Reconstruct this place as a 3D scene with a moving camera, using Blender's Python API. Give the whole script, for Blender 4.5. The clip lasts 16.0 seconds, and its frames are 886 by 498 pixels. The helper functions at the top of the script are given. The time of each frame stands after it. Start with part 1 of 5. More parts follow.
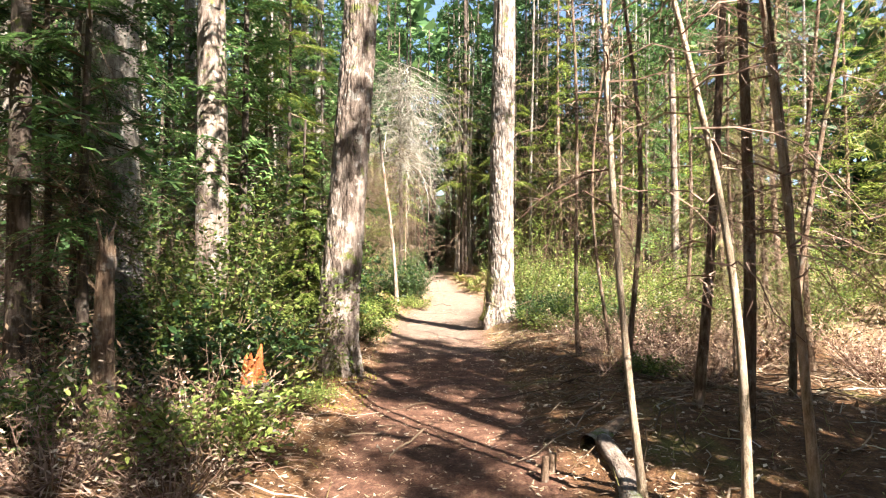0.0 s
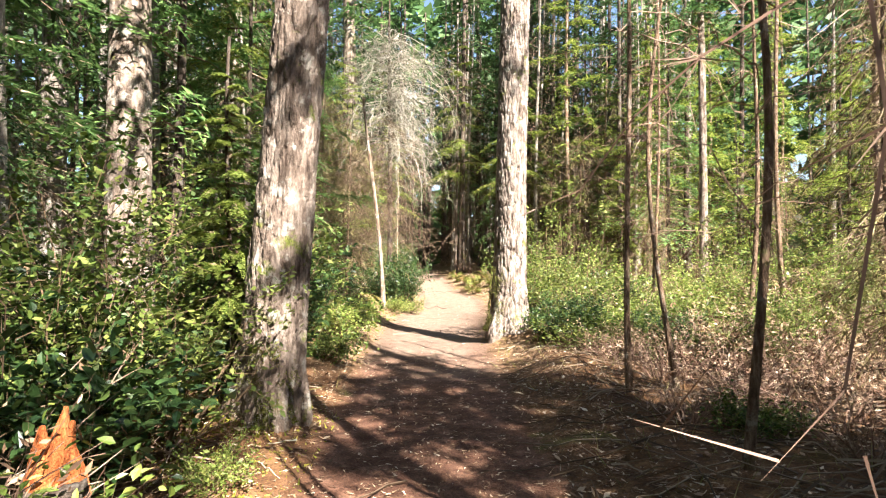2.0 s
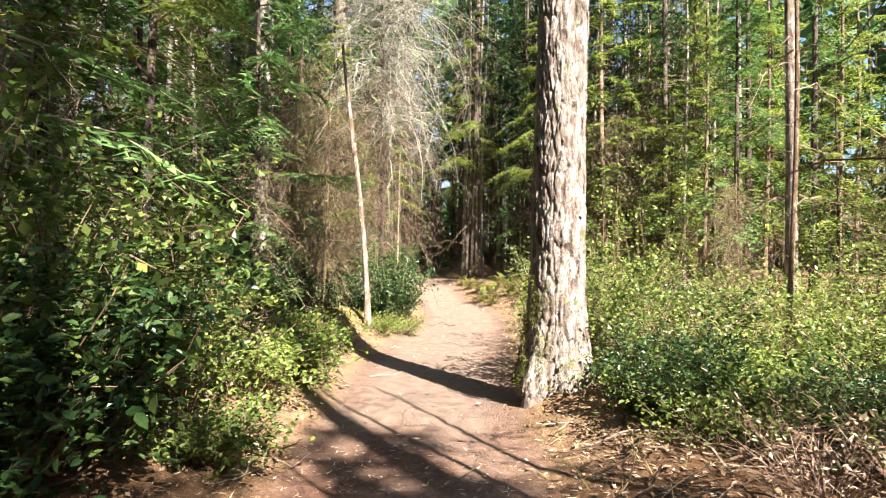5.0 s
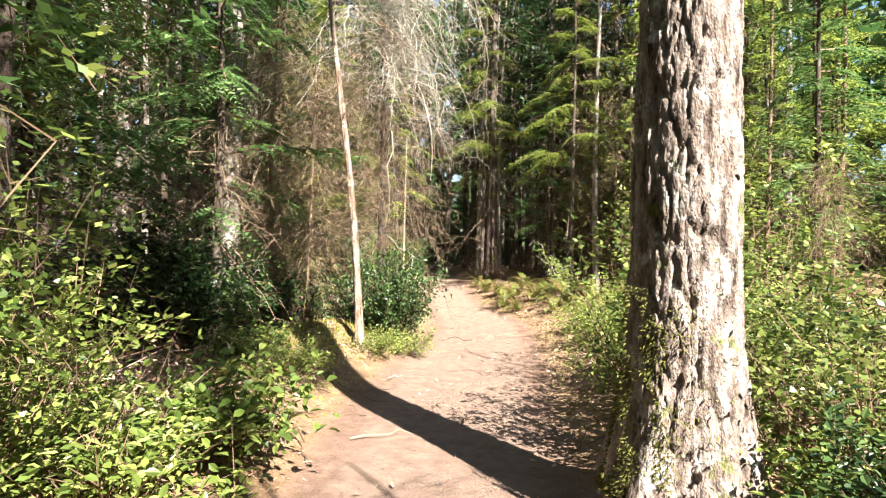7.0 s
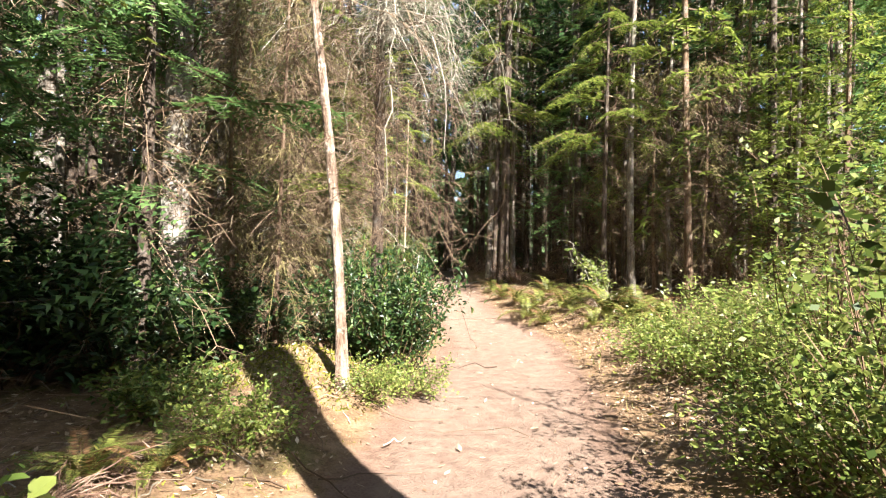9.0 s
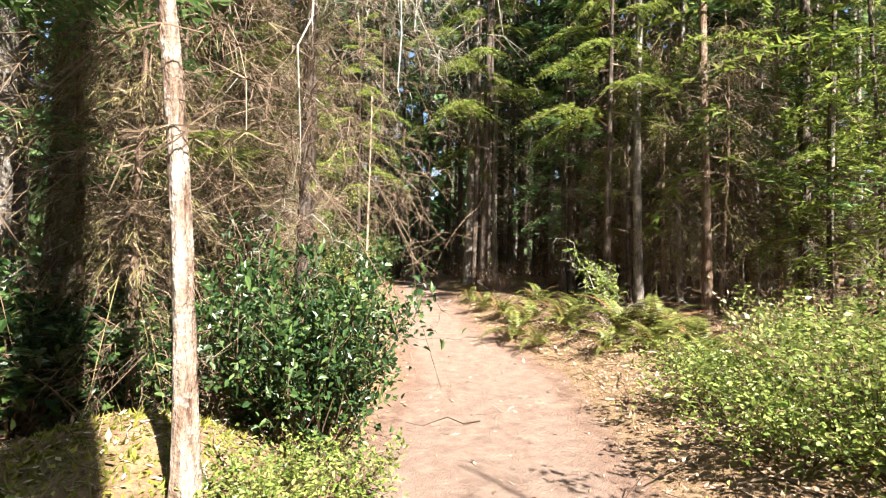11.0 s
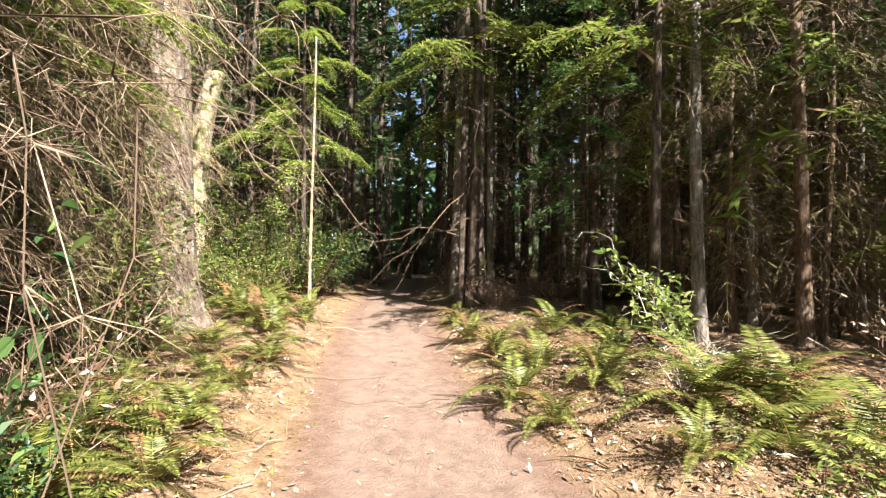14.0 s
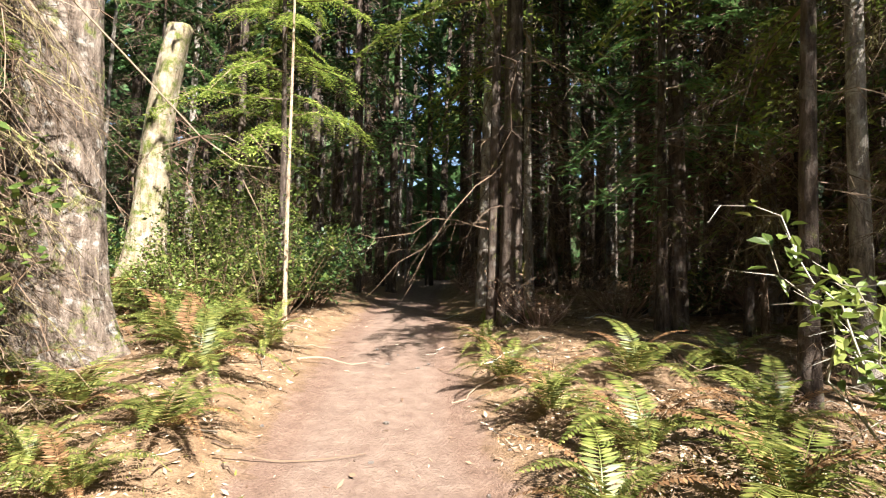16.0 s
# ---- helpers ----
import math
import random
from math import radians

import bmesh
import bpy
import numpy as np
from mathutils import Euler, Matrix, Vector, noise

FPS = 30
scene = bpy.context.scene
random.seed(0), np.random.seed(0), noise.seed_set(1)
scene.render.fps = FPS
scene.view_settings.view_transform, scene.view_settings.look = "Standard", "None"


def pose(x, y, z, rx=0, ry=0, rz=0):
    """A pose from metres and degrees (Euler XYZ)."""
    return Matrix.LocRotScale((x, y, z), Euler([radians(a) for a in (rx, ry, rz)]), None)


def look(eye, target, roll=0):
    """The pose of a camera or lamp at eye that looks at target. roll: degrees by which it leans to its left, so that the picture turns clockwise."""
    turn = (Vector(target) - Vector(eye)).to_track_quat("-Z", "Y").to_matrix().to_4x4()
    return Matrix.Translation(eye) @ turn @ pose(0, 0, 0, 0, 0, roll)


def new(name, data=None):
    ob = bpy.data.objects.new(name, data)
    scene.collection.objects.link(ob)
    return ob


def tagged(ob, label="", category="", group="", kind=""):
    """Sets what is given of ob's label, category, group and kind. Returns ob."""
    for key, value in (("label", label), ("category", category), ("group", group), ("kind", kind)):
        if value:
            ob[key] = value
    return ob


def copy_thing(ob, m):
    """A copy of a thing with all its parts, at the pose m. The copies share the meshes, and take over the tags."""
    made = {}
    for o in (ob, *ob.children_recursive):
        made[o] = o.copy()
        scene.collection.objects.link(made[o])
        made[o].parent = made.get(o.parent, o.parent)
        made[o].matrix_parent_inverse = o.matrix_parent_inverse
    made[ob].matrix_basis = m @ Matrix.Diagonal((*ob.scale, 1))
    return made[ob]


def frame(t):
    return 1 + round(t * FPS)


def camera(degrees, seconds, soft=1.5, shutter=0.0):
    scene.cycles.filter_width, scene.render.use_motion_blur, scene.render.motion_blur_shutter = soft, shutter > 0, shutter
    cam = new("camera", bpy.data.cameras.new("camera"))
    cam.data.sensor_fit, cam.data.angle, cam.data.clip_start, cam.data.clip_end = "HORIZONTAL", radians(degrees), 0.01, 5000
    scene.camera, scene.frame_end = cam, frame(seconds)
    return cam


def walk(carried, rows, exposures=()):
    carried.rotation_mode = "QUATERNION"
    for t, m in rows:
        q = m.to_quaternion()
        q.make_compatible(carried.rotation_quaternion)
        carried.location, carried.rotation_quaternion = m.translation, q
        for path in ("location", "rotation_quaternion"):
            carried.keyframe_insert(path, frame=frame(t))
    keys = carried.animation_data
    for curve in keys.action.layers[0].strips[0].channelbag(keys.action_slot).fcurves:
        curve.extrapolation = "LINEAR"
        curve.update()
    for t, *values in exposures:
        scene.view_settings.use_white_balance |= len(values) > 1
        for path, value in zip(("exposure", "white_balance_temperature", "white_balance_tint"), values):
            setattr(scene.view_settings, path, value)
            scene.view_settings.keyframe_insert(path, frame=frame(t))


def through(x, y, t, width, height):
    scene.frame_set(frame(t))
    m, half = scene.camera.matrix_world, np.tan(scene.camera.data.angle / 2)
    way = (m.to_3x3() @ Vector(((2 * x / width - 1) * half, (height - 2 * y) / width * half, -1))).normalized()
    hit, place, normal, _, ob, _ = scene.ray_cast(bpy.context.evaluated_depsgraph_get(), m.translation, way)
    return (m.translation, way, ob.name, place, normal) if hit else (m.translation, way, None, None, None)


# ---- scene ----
cam = camera(77.8, 16.0, 1.2)
METRES, EYE, TILT, LEAN, TURN = 18.0, 1.45, 1.1, 0.0, 0.0
ROWS = [
    (0.0, 0.0, 0.0, 0.0, 0.0, 0.0, -0.0),
    (0.5, -0.0022, 0.0318, -0.0005, 0.66, 0.32, -0.22),
    (1.0, -0.0001, 0.0607, -0.0021, 0.63, 0.05, -0.3),
    (1.5, -0.0009, 0.0924, -0.005, 0.35, -0.11, -0.5),
    (2.0, 0.0017, 0.1209, -0.0065, -0.4, -0.11, -0.38),
    (2.5, 0.0054, 0.1501, -0.0056, -1.17, -0.05, -0.08),
    (3.0, 0.0061, 0.179, -0.0058, -1.31, 0.05, 0.01),
    (3.5, 0.0099, 0.2097, -0.0073, -0.97, 0.14, -0.08),
    (4.0, 0.0101, 0.2419, -0.0084, -0.32, 0.14, -0.29),
    (6.5, 0.0025, 0.4024, -0.0119, 1.59, -0.03, -0.91),
    (7.0, 0.0012, 0.4335, -0.0123, 1.76, -0.09, -0.88),
    (7.5, -0.0047, 0.4638, -0.0131, 2.18, -0.04, -0.9),
    (8.0, -0.0066, 0.4949, -0.0142, 2.29, -0.02, -0.82),
    (8.5, -0.0108, 0.5262, -0.0151, 2.12, 0.01, -0.9),
    (9.0, -0.0136, 0.5568, -0.0156, 1.69, 0.08, -1.04),
    (11.5, -0.0037, 0.7131, -0.0182, -1.27, 0.46, -1.21),
    (12.0, 0.0008, 0.7439, -0.0199, -1.71, 0.27, -1.27),
    (12.5, 0.0041, 0.7741, -0.0203, -1.48, 0.15, -1.05),
    (13.0, 0.0109, 0.8055, -0.019, -1.09, 0.09, -0.89),
    (13.5, 0.0144, 0.8365, -0.017, -0.59, 0.13, -0.83),
    (14.0, 0.021, 0.8653, -0.0146, -0.15, 0.33, -0.81),
    (14.5, 0.0211, 0.8967, -0.0155, 0.85, 0.9, -0.97),
    (15.0, 0.0234, 0.9284, -0.0171, 1.69, 1.16, -0.93),
    (15.5, 0.0224, 0.9619, -0.0184, 2.19, 0.92, -0.82),
    (16.0, 0.0234, 0.9942, -0.0189, 2.65, 0.86, -0.85),
]
walk(cam, [(t, pose(0, 0, EYE, TILT, LEAN, TURN) @ pose(METRES * x, METRES * y, METRES * z, 90 + pitch, roll, yaw)) for t, x, y, z, yaw, pitch, roll in ROWS], ((0.0, 2.85, 6450, 10), (2.0, 2.78, 6450, 10), (4.0, 2.58, 6400, 10), (7.0, 2.64, 6350, 10), (9.0, 2.62, 6300, 10), (11.5, 2.52, 6250, 10), (14.0, 2.38, 6200, 10), (16.0, 2.32, 6150, 10)))

# ---- world, sun ----
SUN_DIR = Vector((0.455, -0.645, 0.80)).normalized()   # towards the sun: behind the walker, to the right
SUN_EL = math.asin(SUN_DIR.z)
world = bpy.data.worlds.new("sky_world")
scene.world = world
world.use_nodes = True
wn = world.node_tree
sky = wn.nodes.new("ShaderNodeTexSky")
sky.sky_type = "NISHITA"
sky.sun_disc = False
sky.sun_elevation = SUN_EL
sky.sun_rotation = math.atan2(SUN_DIR.x, SUN_DIR.y)
wn.nodes["Background"].inputs["Strength"].default_value = 0.05
wn.links.new(sky.outputs["Color"], wn.nodes["Background"].inputs["Color"])
sun = new("sun", bpy.data.lights.new("sun", "SUN"))
sun.data.energy, sun.data.angle, sun.data.color = 5.0, radians(0.5), (1.0, 0.94, 0.84)
sun.matrix_world = look(SUN_DIR * 60, (0, 0, 0))

rng = np.random.default_rng(7)


# ---- materials ----
def mat(name, build):
    m = bpy.data.materials.new(name)
    m.use_nodes = True
    nt = m.node_tree
    nt.nodes.clear()
    out = nt.nodes.new("ShaderNodeOutputMaterial")
    nt.links.new(build(nt), out.inputs["Surface"])
    return m


def node(nt, kind, **sockets):
    n = nt.nodes.new(kind)
    for k, v in sockets.items():
        s = n.inputs[k.replace("_", " ")]
        if isinstance(v, bpy.types.NodeSocket):
            nt.links.new(v, s)
        else:
            s.default_value = v
    return n


def coords(nt, sx=1.0, sy=1.0, sz=1.0):
    tc = nt.nodes.new("ShaderNodeTexCoord")
    mp = node(nt, "ShaderNodeMapping", Vector=tc.outputs["Object"], Scale=(sx, sy, sz))
    return mp.outputs["Vector"]


def ramp(nt, fac, stops):
    r = nt.nodes.new("ShaderNodeValToRGB")
    nt.links.new(fac, r.inputs["Fac"])
    els = r.color_ramp.elements
    while len(els) < len(stops):
        els.new(0.5)
    for e, (p, c) in zip(els, stops):
        e.position, e.color = p, (*c, 1)
    return r.outputs["Color"]


def blend(nt, fac, a, b, mode="MIX"):
    m = nt.nodes.new("ShaderNodeMix")
    m.data_type, m.blend_type = "RGBA", mode
    for s, v in ((m.inputs[0], fac), (m.inputs[6], a), (m.inputs[7], b)):
        if isinstance(v, bpy.types.NodeSocket):
            nt.links.new(v, s)
        else:
            s.default_value = v if isinstance(v, float) else (*v, 1)
    return m.outputs[2]


def fractal(nt, vec, scale, detail=4.0, rough=0.6):
    return node(nt, "ShaderNodeTexNoise", Vector=vec, Scale=scale, Detail=detail, Roughness=rough).outputs["Fac"]


def bump(nt, height, strength=0.5, distance=0.01):
    return node(nt, "ShaderNodeBump", Height=height, Strength=strength, Distance=distance).outputs["Normal"]


def leaf_mat(name, dark, mid, light, rough=0.45, through=0.35, spec=0.4):
    """Leaves: every leaf takes its own tone; light passes through the blade."""
    def build(nt):
        geo = nt.nodes.new("ShaderNodeNewGeometry")
        info = nt.nodes.new("ShaderNodeObjectInfo")
        col = ramp(nt, geo.outputs["Random Per Island"], [(0.0, dark), (0.55, mid), (1.0, light)])
        hsv = node(nt, "ShaderNodeHueSaturation", Color=col)
        mr = node(nt, "ShaderNodeMapRange", Value=info.outputs["Random"])
        mr.inputs["To Min"].default_value, mr.inputs["To Max"].default_value = 0.75, 1.25
        nt.links.new(mr.outputs["Result"], hsv.inputs["Value"])
        p = node(nt, "ShaderNodeBsdfPrincipled", Base_Color=hsv.outputs["Color"], Roughness=rough)
        p.inputs["Specular IOR Level"].default_value = spec
        t = node(nt, "ShaderNodeBsdfTranslucent", Color=hsv.outputs["Color"])
        mx = node(nt, "ShaderNodeMixShader", Fac=through)
        nt.links.new(p.outputs[0], mx.inputs[1])
        nt.links.new(t.outputs[0], mx.inputs[2])
        return mx.outputs[0]
    return mat(name, build)


def bark_mat(name, dark, mid, light, moss=0.0, scale=1.0, lichen=0.0):
    """Bark: stretched along the trunk, plates and fissures, flecks of moss and pale lichen."""
    def build(nt):
        v = coords(nt, 1, 1, 0.22)
        a = fractal(nt, v, 16 * scale, 6.0, 0.65)
        col = ramp(nt, a, [(0.32, dark), (0.48, mid), (0.66, light)])
        fine = fractal(nt, coords(nt, 1, 1, 0.5), 85 * scale, 3.0)
        col = blend(nt, 0.5, col, ramp(nt, fine, [(0.3, dark), (0.7, light)]), "OVERLAY")
        if lichen:
            lf = ramp(nt, fractal(nt, coords(nt), 7.0, 5.0, 0.7), [(0.55, (0, 0, 0)), (0.62, (1, 1, 1))])
            lm = node(nt, "ShaderNodeMath", Value=lf)
            lm.operation = "MULTIPLY"
            lm.inputs[1].default_value = lichen
            col = blend(nt, lm.outputs[0], col, (0.62, 0.60, 0.54))
        if moss:
            mf = ramp(nt, fractal(nt, coords(nt), 4.5, 6.0, 0.7), [(0.62 - 0.3 * moss, (0, 0, 0)), (0.70 - 0.2 * moss, (1, 1, 1))])
            col = blend(nt, mf, col, ramp(nt, fine, [(0.3, (0.05, 0.07, 0.012)), (0.7, (0.19, 0.20, 0.045))]))
        h = node(nt, "ShaderNodeMath", Value=a)
        h.operation = "ADD"
        nt.links.new(fine, h.inputs[1])
        p = node(nt, "ShaderNodeBsdfPrincipled", Base_Color=col, Roughness=0.9, Normal=bump(nt, h.outputs[0], 0.9, 0.02))
        p.inputs["Specular IOR Level"].default_value = 0.2
        return p.outputs[0]
    return mat(name, build)


def litter_mat(name, stops, rough=0.85):
    def build(nt):
        geo = nt.nodes.new("ShaderNodeNewGeometry")
        col = ramp(nt, geo.outputs["Random Per Island"], stops)
        p = node(nt, "ShaderNodeBsdfPrincipled", Base_Color=col, Roughness=rough)
        p.inputs["Specular IOR Level"].default_value = 0.25
        return p.outputs[0]
    return mat(name, build)


def ground_build(nt):
    v = coords(nt)
    at = nt.nodes.new("ShaderNodeAttribute")
    at.attribute_name = "trodden"
    big = fractal(nt, v, 0.9, 5.0, 0.6)
    mid = fractal(nt, v, 7.0, 6.0, 0.7)
    fine = fractal(nt, v, 60.0, 4.0, 0.7)
    dirt = ramp(nt, mid, [(0.28, (0.095, 0.057, 0.041)), (0.5, (0.181, 0.119, 0.089)), (0.72, (0.267, 0.189, 0.144))])
    dirt = blend(nt, 0.45, dirt, ramp(nt, fine, [(0.35, (0.206, 0.172, 0.146)), (0.65, (0.619, 0.568, 0.516))]), "OVERLAY")
    worn = ramp(nt, fractal(nt, v, 1.4, 5.0, 0.65), [(0.40, (0, 0, 0)), (0.60, (0.75, 0.75, 0.75))])
    dirt = blend(nt, worn, dirt, ramp(nt, fine, [(0.3, (0.116, 0.065, 0.046)), (0.7, (0.224, 0.150, 0.112))]))
    middle = ramp(nt, at.outputs["Fac"], [(0.80, (0, 0, 0)), (1.0, (0.55, 0.55, 0.55))])
    dirt = blend(nt, middle, dirt, ramp(nt, mid, [(0.3, (0.163, 0.110, 0.084)), (0.7, (0.275, 0.202, 0.159))]))
    # reddish humus under the starting trees, their shade put in; tan sand in the clearing
    sep = nt.nodes.new("ShaderNodeSeparateXYZ")
    nt.links.new(v, sep.inputs[0])
    far_y = node(nt, "ShaderNodeMath", Value=big)
    far_y.operation = "MULTIPLY_ADD"
    far_y.inputs[1].default_value = 5.0
    nt.links.new(sep.outputs["Y"], far_y.inputs[2])
    mr = node(nt, "ShaderNodeMapRange", Value=far_y.outputs[0])
    mr.inputs["From Min"].default_value, mr.inputs["From Max"].default_value = 10.3, 13.0
    shaded_humus = blend(nt, 0.6, ramp(nt, mid, [(0.28, (0.055, 0.027, 0.018)), (0.5, (0.125, 0.066, 0.045)), (0.72, (0.25, 0.15, 0.105))]), ramp(nt, fine, [(0.35, (0.2, 0.15, 0.12)), (0.65, (0.72, 0.62, 0.55))]), "OVERLAY")
    dirt = blend(nt, mr.outputs["Result"], shaded_humus, dirt)
    duff = ramp(nt, mid, [(0.28, (0.045, 0.026, 0.014)), (0.5, (0.13, 0.072, 0.038)), (0.72, (0.27, 0.17, 0.09))])
    duff = blend(nt, 0.7, duff, ramp(nt, fine, [(0.3, (0.1, 0.07, 0.05)), (0.7, (0.75, 0.62, 0.5))]), "OVERLAY")
    sandy = ramp(nt, mid, [(0.28, (0.10, 0.066, 0.04)), (0.5, (0.21, 0.145, 0.09)), (0.72, (0.34, 0.25, 0.165))])
    sandy = blend(nt, 0.6, sandy, ramp(nt, fine, [(0.3, (0.18, 0.14, 0.11)), (0.7, (0.75, 0.65, 0.55))]), "OVERLAY")
    duff = blend(nt, mr.outputs["Result"], duff, sandy)
    mossy = ramp(nt, fine, [(0.3, (0.05, 0.06, 0.012)), (0.7, (0.20, 0.19, 0.05))])
    duff = blend(nt, ramp(nt, big, [(0.58, (0, 0, 0)), (0.72, (1, 1, 1))]), duff, mossy)
    s = node(nt, "ShaderNodeMath", Value=at.outputs["Fac"])
    s.operation = "ADD"
    o = node(nt, "ShaderNodeMath", Value=mid)
    o.operation = "MULTIPLY_ADD"
    o.inputs[1].default_value, o.inputs[2].default_value = 0.9, -0.45
    nt.links.new(o.outputs[0], s.inputs[1])
    edge = ramp(nt, s.outputs[0], [(0.38, (0, 0, 0)), (0.62, (1, 1, 1))])
    col = blend(nt, edge, duff, dirt)
    hh = node(nt, "ShaderNodeMath", Value=mid)
    hh.operation = "ADD"
    nt.links.new(fine, hh.inputs[1])
    p = node(nt, "ShaderNodeBsdfPrincipled", Base_Color=col, Roughness=0.92, Normal=bump(nt, hh.outputs[0], 0.8, 0.03))
    p.inputs["Specular IOR Level"].default_value = 0.2
    return p.outputs[0]


M_GROUND = mat("forest_soil", ground_build)
M_BARK_FIR = bark_mat("fir_bark", (0.05, 0.034, 0.026), (0.22, 0.172, 0.143), (0.43, 0.365, 0.32), 0.15, 1.0, 0.35)
# lighter copy of the fir bark, with the sun on the second trunk put in
M_BARK_LIT = bark_mat("sunlit_fir_bark", (0.045, 0.03, 0.022), (0.26, 0.21, 0.18), (0.50, 0.445, 0.41), 0.12, 1.0, 0.45)
M_BARK_MOSSY = bark_mat("mossy_bark", (0.07, 0.05, 0.035), (0.25, 0.19, 0.14), (0.42, 0.35, 0.27), 0.75, 1.0, 0.2)
M_BARK_SNAG_MOSS = bark_mat("half_mossy_bark", (0.12, 0.09, 0.06), (0.36, 0.30, 0.22), (0.55, 0.49, 0.38), 0.45, 1.0, 0.4)
# darker brown copy; stands in for twig shadows on the broad fir
M_BARK_BROWN = bark_mat("shade_brown_fir_bark", (0.06, 0.045, 0.035), (0.19, 0.15, 0.12), (0.37, 0.31, 0.26), 0.22, 1.0, 0.3)
M_BARK_DARK = bark_mat("dark_bark", (0.035, 0.025, 0.02), (0.11, 0.082, 0.065), (0.22, 0.175, 0.145), 0.15, 1.3, 0.12)
M_BARK_GREY = bark_mat("grey_bark", (0.09, 0.075, 0.065), (0.27, 0.235, 0.205), (0.46, 0.42, 0.375), 0.0, 1.2, 0.4)
M_BARK_SAPLING = bark_mat("sapling_bark", (0.09, 0.058, 0.04), (0.22, 0.15, 0.105), (0.40, 0.31, 0.23), 0.08, 2.5, 0.25)
M_BARK_PALE = bark_mat("pale_bark", (0.22, 0.16, 0.11), (0.45, 0.36, 0.27), (0.62, 0.54, 0.45), 0.0, 2.5, 0.2)
M_SNAG = bark_mat("bleached_wood", (0.10, 0.05, 0.027), (0.27, 0.21, 0.165), (0.46, 0.40, 0.345), 0.0, 0.8, 0.4)
M_TWIG = litter_mat("dead_twig", [(0.0, (0.06, 0.038, 0.025)), (0.5, (0.15, 0.098, 0.062)), (1.0, (0.28, 0.21, 0.145))])
M_TWIG_DARK = litter_mat("dark_dead_twig", [(0.0, (0.04, 0.026, 0.018)), (0.6, (0.10, 0.065, 0.042)), (1.0, (0.19, 0.13, 0.085))])
M_TWIG_PALE = litter_mat("lichened_twig", [(0.0, (0.14, 0.115, 0.085)), (0.5, (0.28, 0.25, 0.195)), (1.0, (0.48, 0.45, 0.38))])
M_TWIG_RED = litter_mat("red_dead_twig", [(0.0, (0.10, 0.055, 0.038)), (0.5, (0.24, 0.145, 0.105)), (1.0, (0.42, 0.30, 0.23))])
M_TWIG_OLIVE = litter_mat("olive_hanging_twig", [(0.0, (0.09, 0.075, 0.03)), (0.5, (0.20, 0.16, 0.065)), (1.0, (0.36, 0.31, 0.15))])
M_STEM = litter_mat("shrub_stem", [(0.0, (0.08, 0.05, 0.03)), (1.0, (0.20, 0.13, 0.08))])
M_LITTER = litter_mat("fallen_leaves", [(0.0, (0.09, 0.05, 0.03)), (0.35, (0.22, 0.13, 0.08)), (0.75, (0.40, 0.28, 0.18)), (1.0, (0.58, 0.47, 0.35))])
M_LITTER_PALE = litter_mat("pale_leaves", [(0.0, (0.17, 0.10, 0.06)), (0.5, (0.33, 0.23, 0.15)), (1.0, (0.50, 0.39, 0.28))])
M_WOOD_RAW = bark_mat("rotten_red_wood", (0.22, 0.07, 0.025), (0.45, 0.17, 0.06), (0.62, 0.30, 0.13), 0.0, 2.0)
M_STONE = bark_mat("stone", (0.16, 0.13, 0.11), (0.30, 0.26, 0.23), (0.44, 0.40, 0.36), 0.0, 1.0)
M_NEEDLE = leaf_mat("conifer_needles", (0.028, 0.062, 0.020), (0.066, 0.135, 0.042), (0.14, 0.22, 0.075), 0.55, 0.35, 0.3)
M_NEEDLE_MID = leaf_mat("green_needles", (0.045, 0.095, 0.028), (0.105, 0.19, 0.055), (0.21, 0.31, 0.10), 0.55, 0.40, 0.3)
# shade and sun are in the colour: dark for shaded trees, yellow-green for sunlit
M_NEEDLE_SHADE = leaf_mat("shaded_conifer_needles", (0.014, 0.032, 0.012), (0.032, 0.066, 0.021), (0.070, 0.115, 0.036), 0.55, 0.25, 0.3)
M_NEEDLE_SUN = leaf_mat("sunlit_yellow_green_needles", (0.085, 0.125, 0.022), (0.195, 0.25, 0.045), (0.37, 0.40, 0.10), 0.55, 0.45, 0.3)
M_LEAF = leaf_mat("shrub_leaf", (0.045, 0.078, 0.016), (0.115, 0.165, 0.034), (0.25, 0.28, 0.07), 0.48, 0.38, 0.3)
M_LEAF_DARK = leaf_mat("glossy_dark_leaf", (0.016, 0.038, 0.013), (0.038, 0.076, 0.022), (0.105, 0.155, 0.04), 0.36, 0.25, 0.35)
M_LEAF_BRIGHT = leaf_mat("spring_leaf", (0.072, 0.108, 0.02), (0.17, 0.22, 0.045), (0.33, 0.35, 0.10), 0.42, 0.42)
M_FERN = leaf_mat("fern_green", (0.062, 0.082, 0.017), (0.15, 0.168, 0.036), (0.30, 0.275, 0.08), 0.45, 0.35)
M_GRASS = leaf_mat("dry_grass_blade", (0.12, 0.12, 0.03), (0.28, 0.25, 0.09), (0.45, 0.38, 0.18), 0.7, 0.3, 0.2)
M_FERN_DEAD = leaf_mat("withered_fern", (0.09, 0.045, 0.02), (0.19, 0.10, 0.045), (0.32, 0.19, 0.09), 0.7, 0.2, 0.2)
M_MOSS_BARK = leaf_mat("bark_moss", (0.045, 0.05, 0.012), (0.10, 0.10, 0.024), (0.17, 0.16, 0.04), 0.8, 0.2, 0.1)
M_MOSS = leaf_mat("moss_tuft", (0.08, 0.09, 0.012), (0.19, 0.19, 0.03), (0.34, 0.30, 0.06), 0.8, 0.3, 0.1)


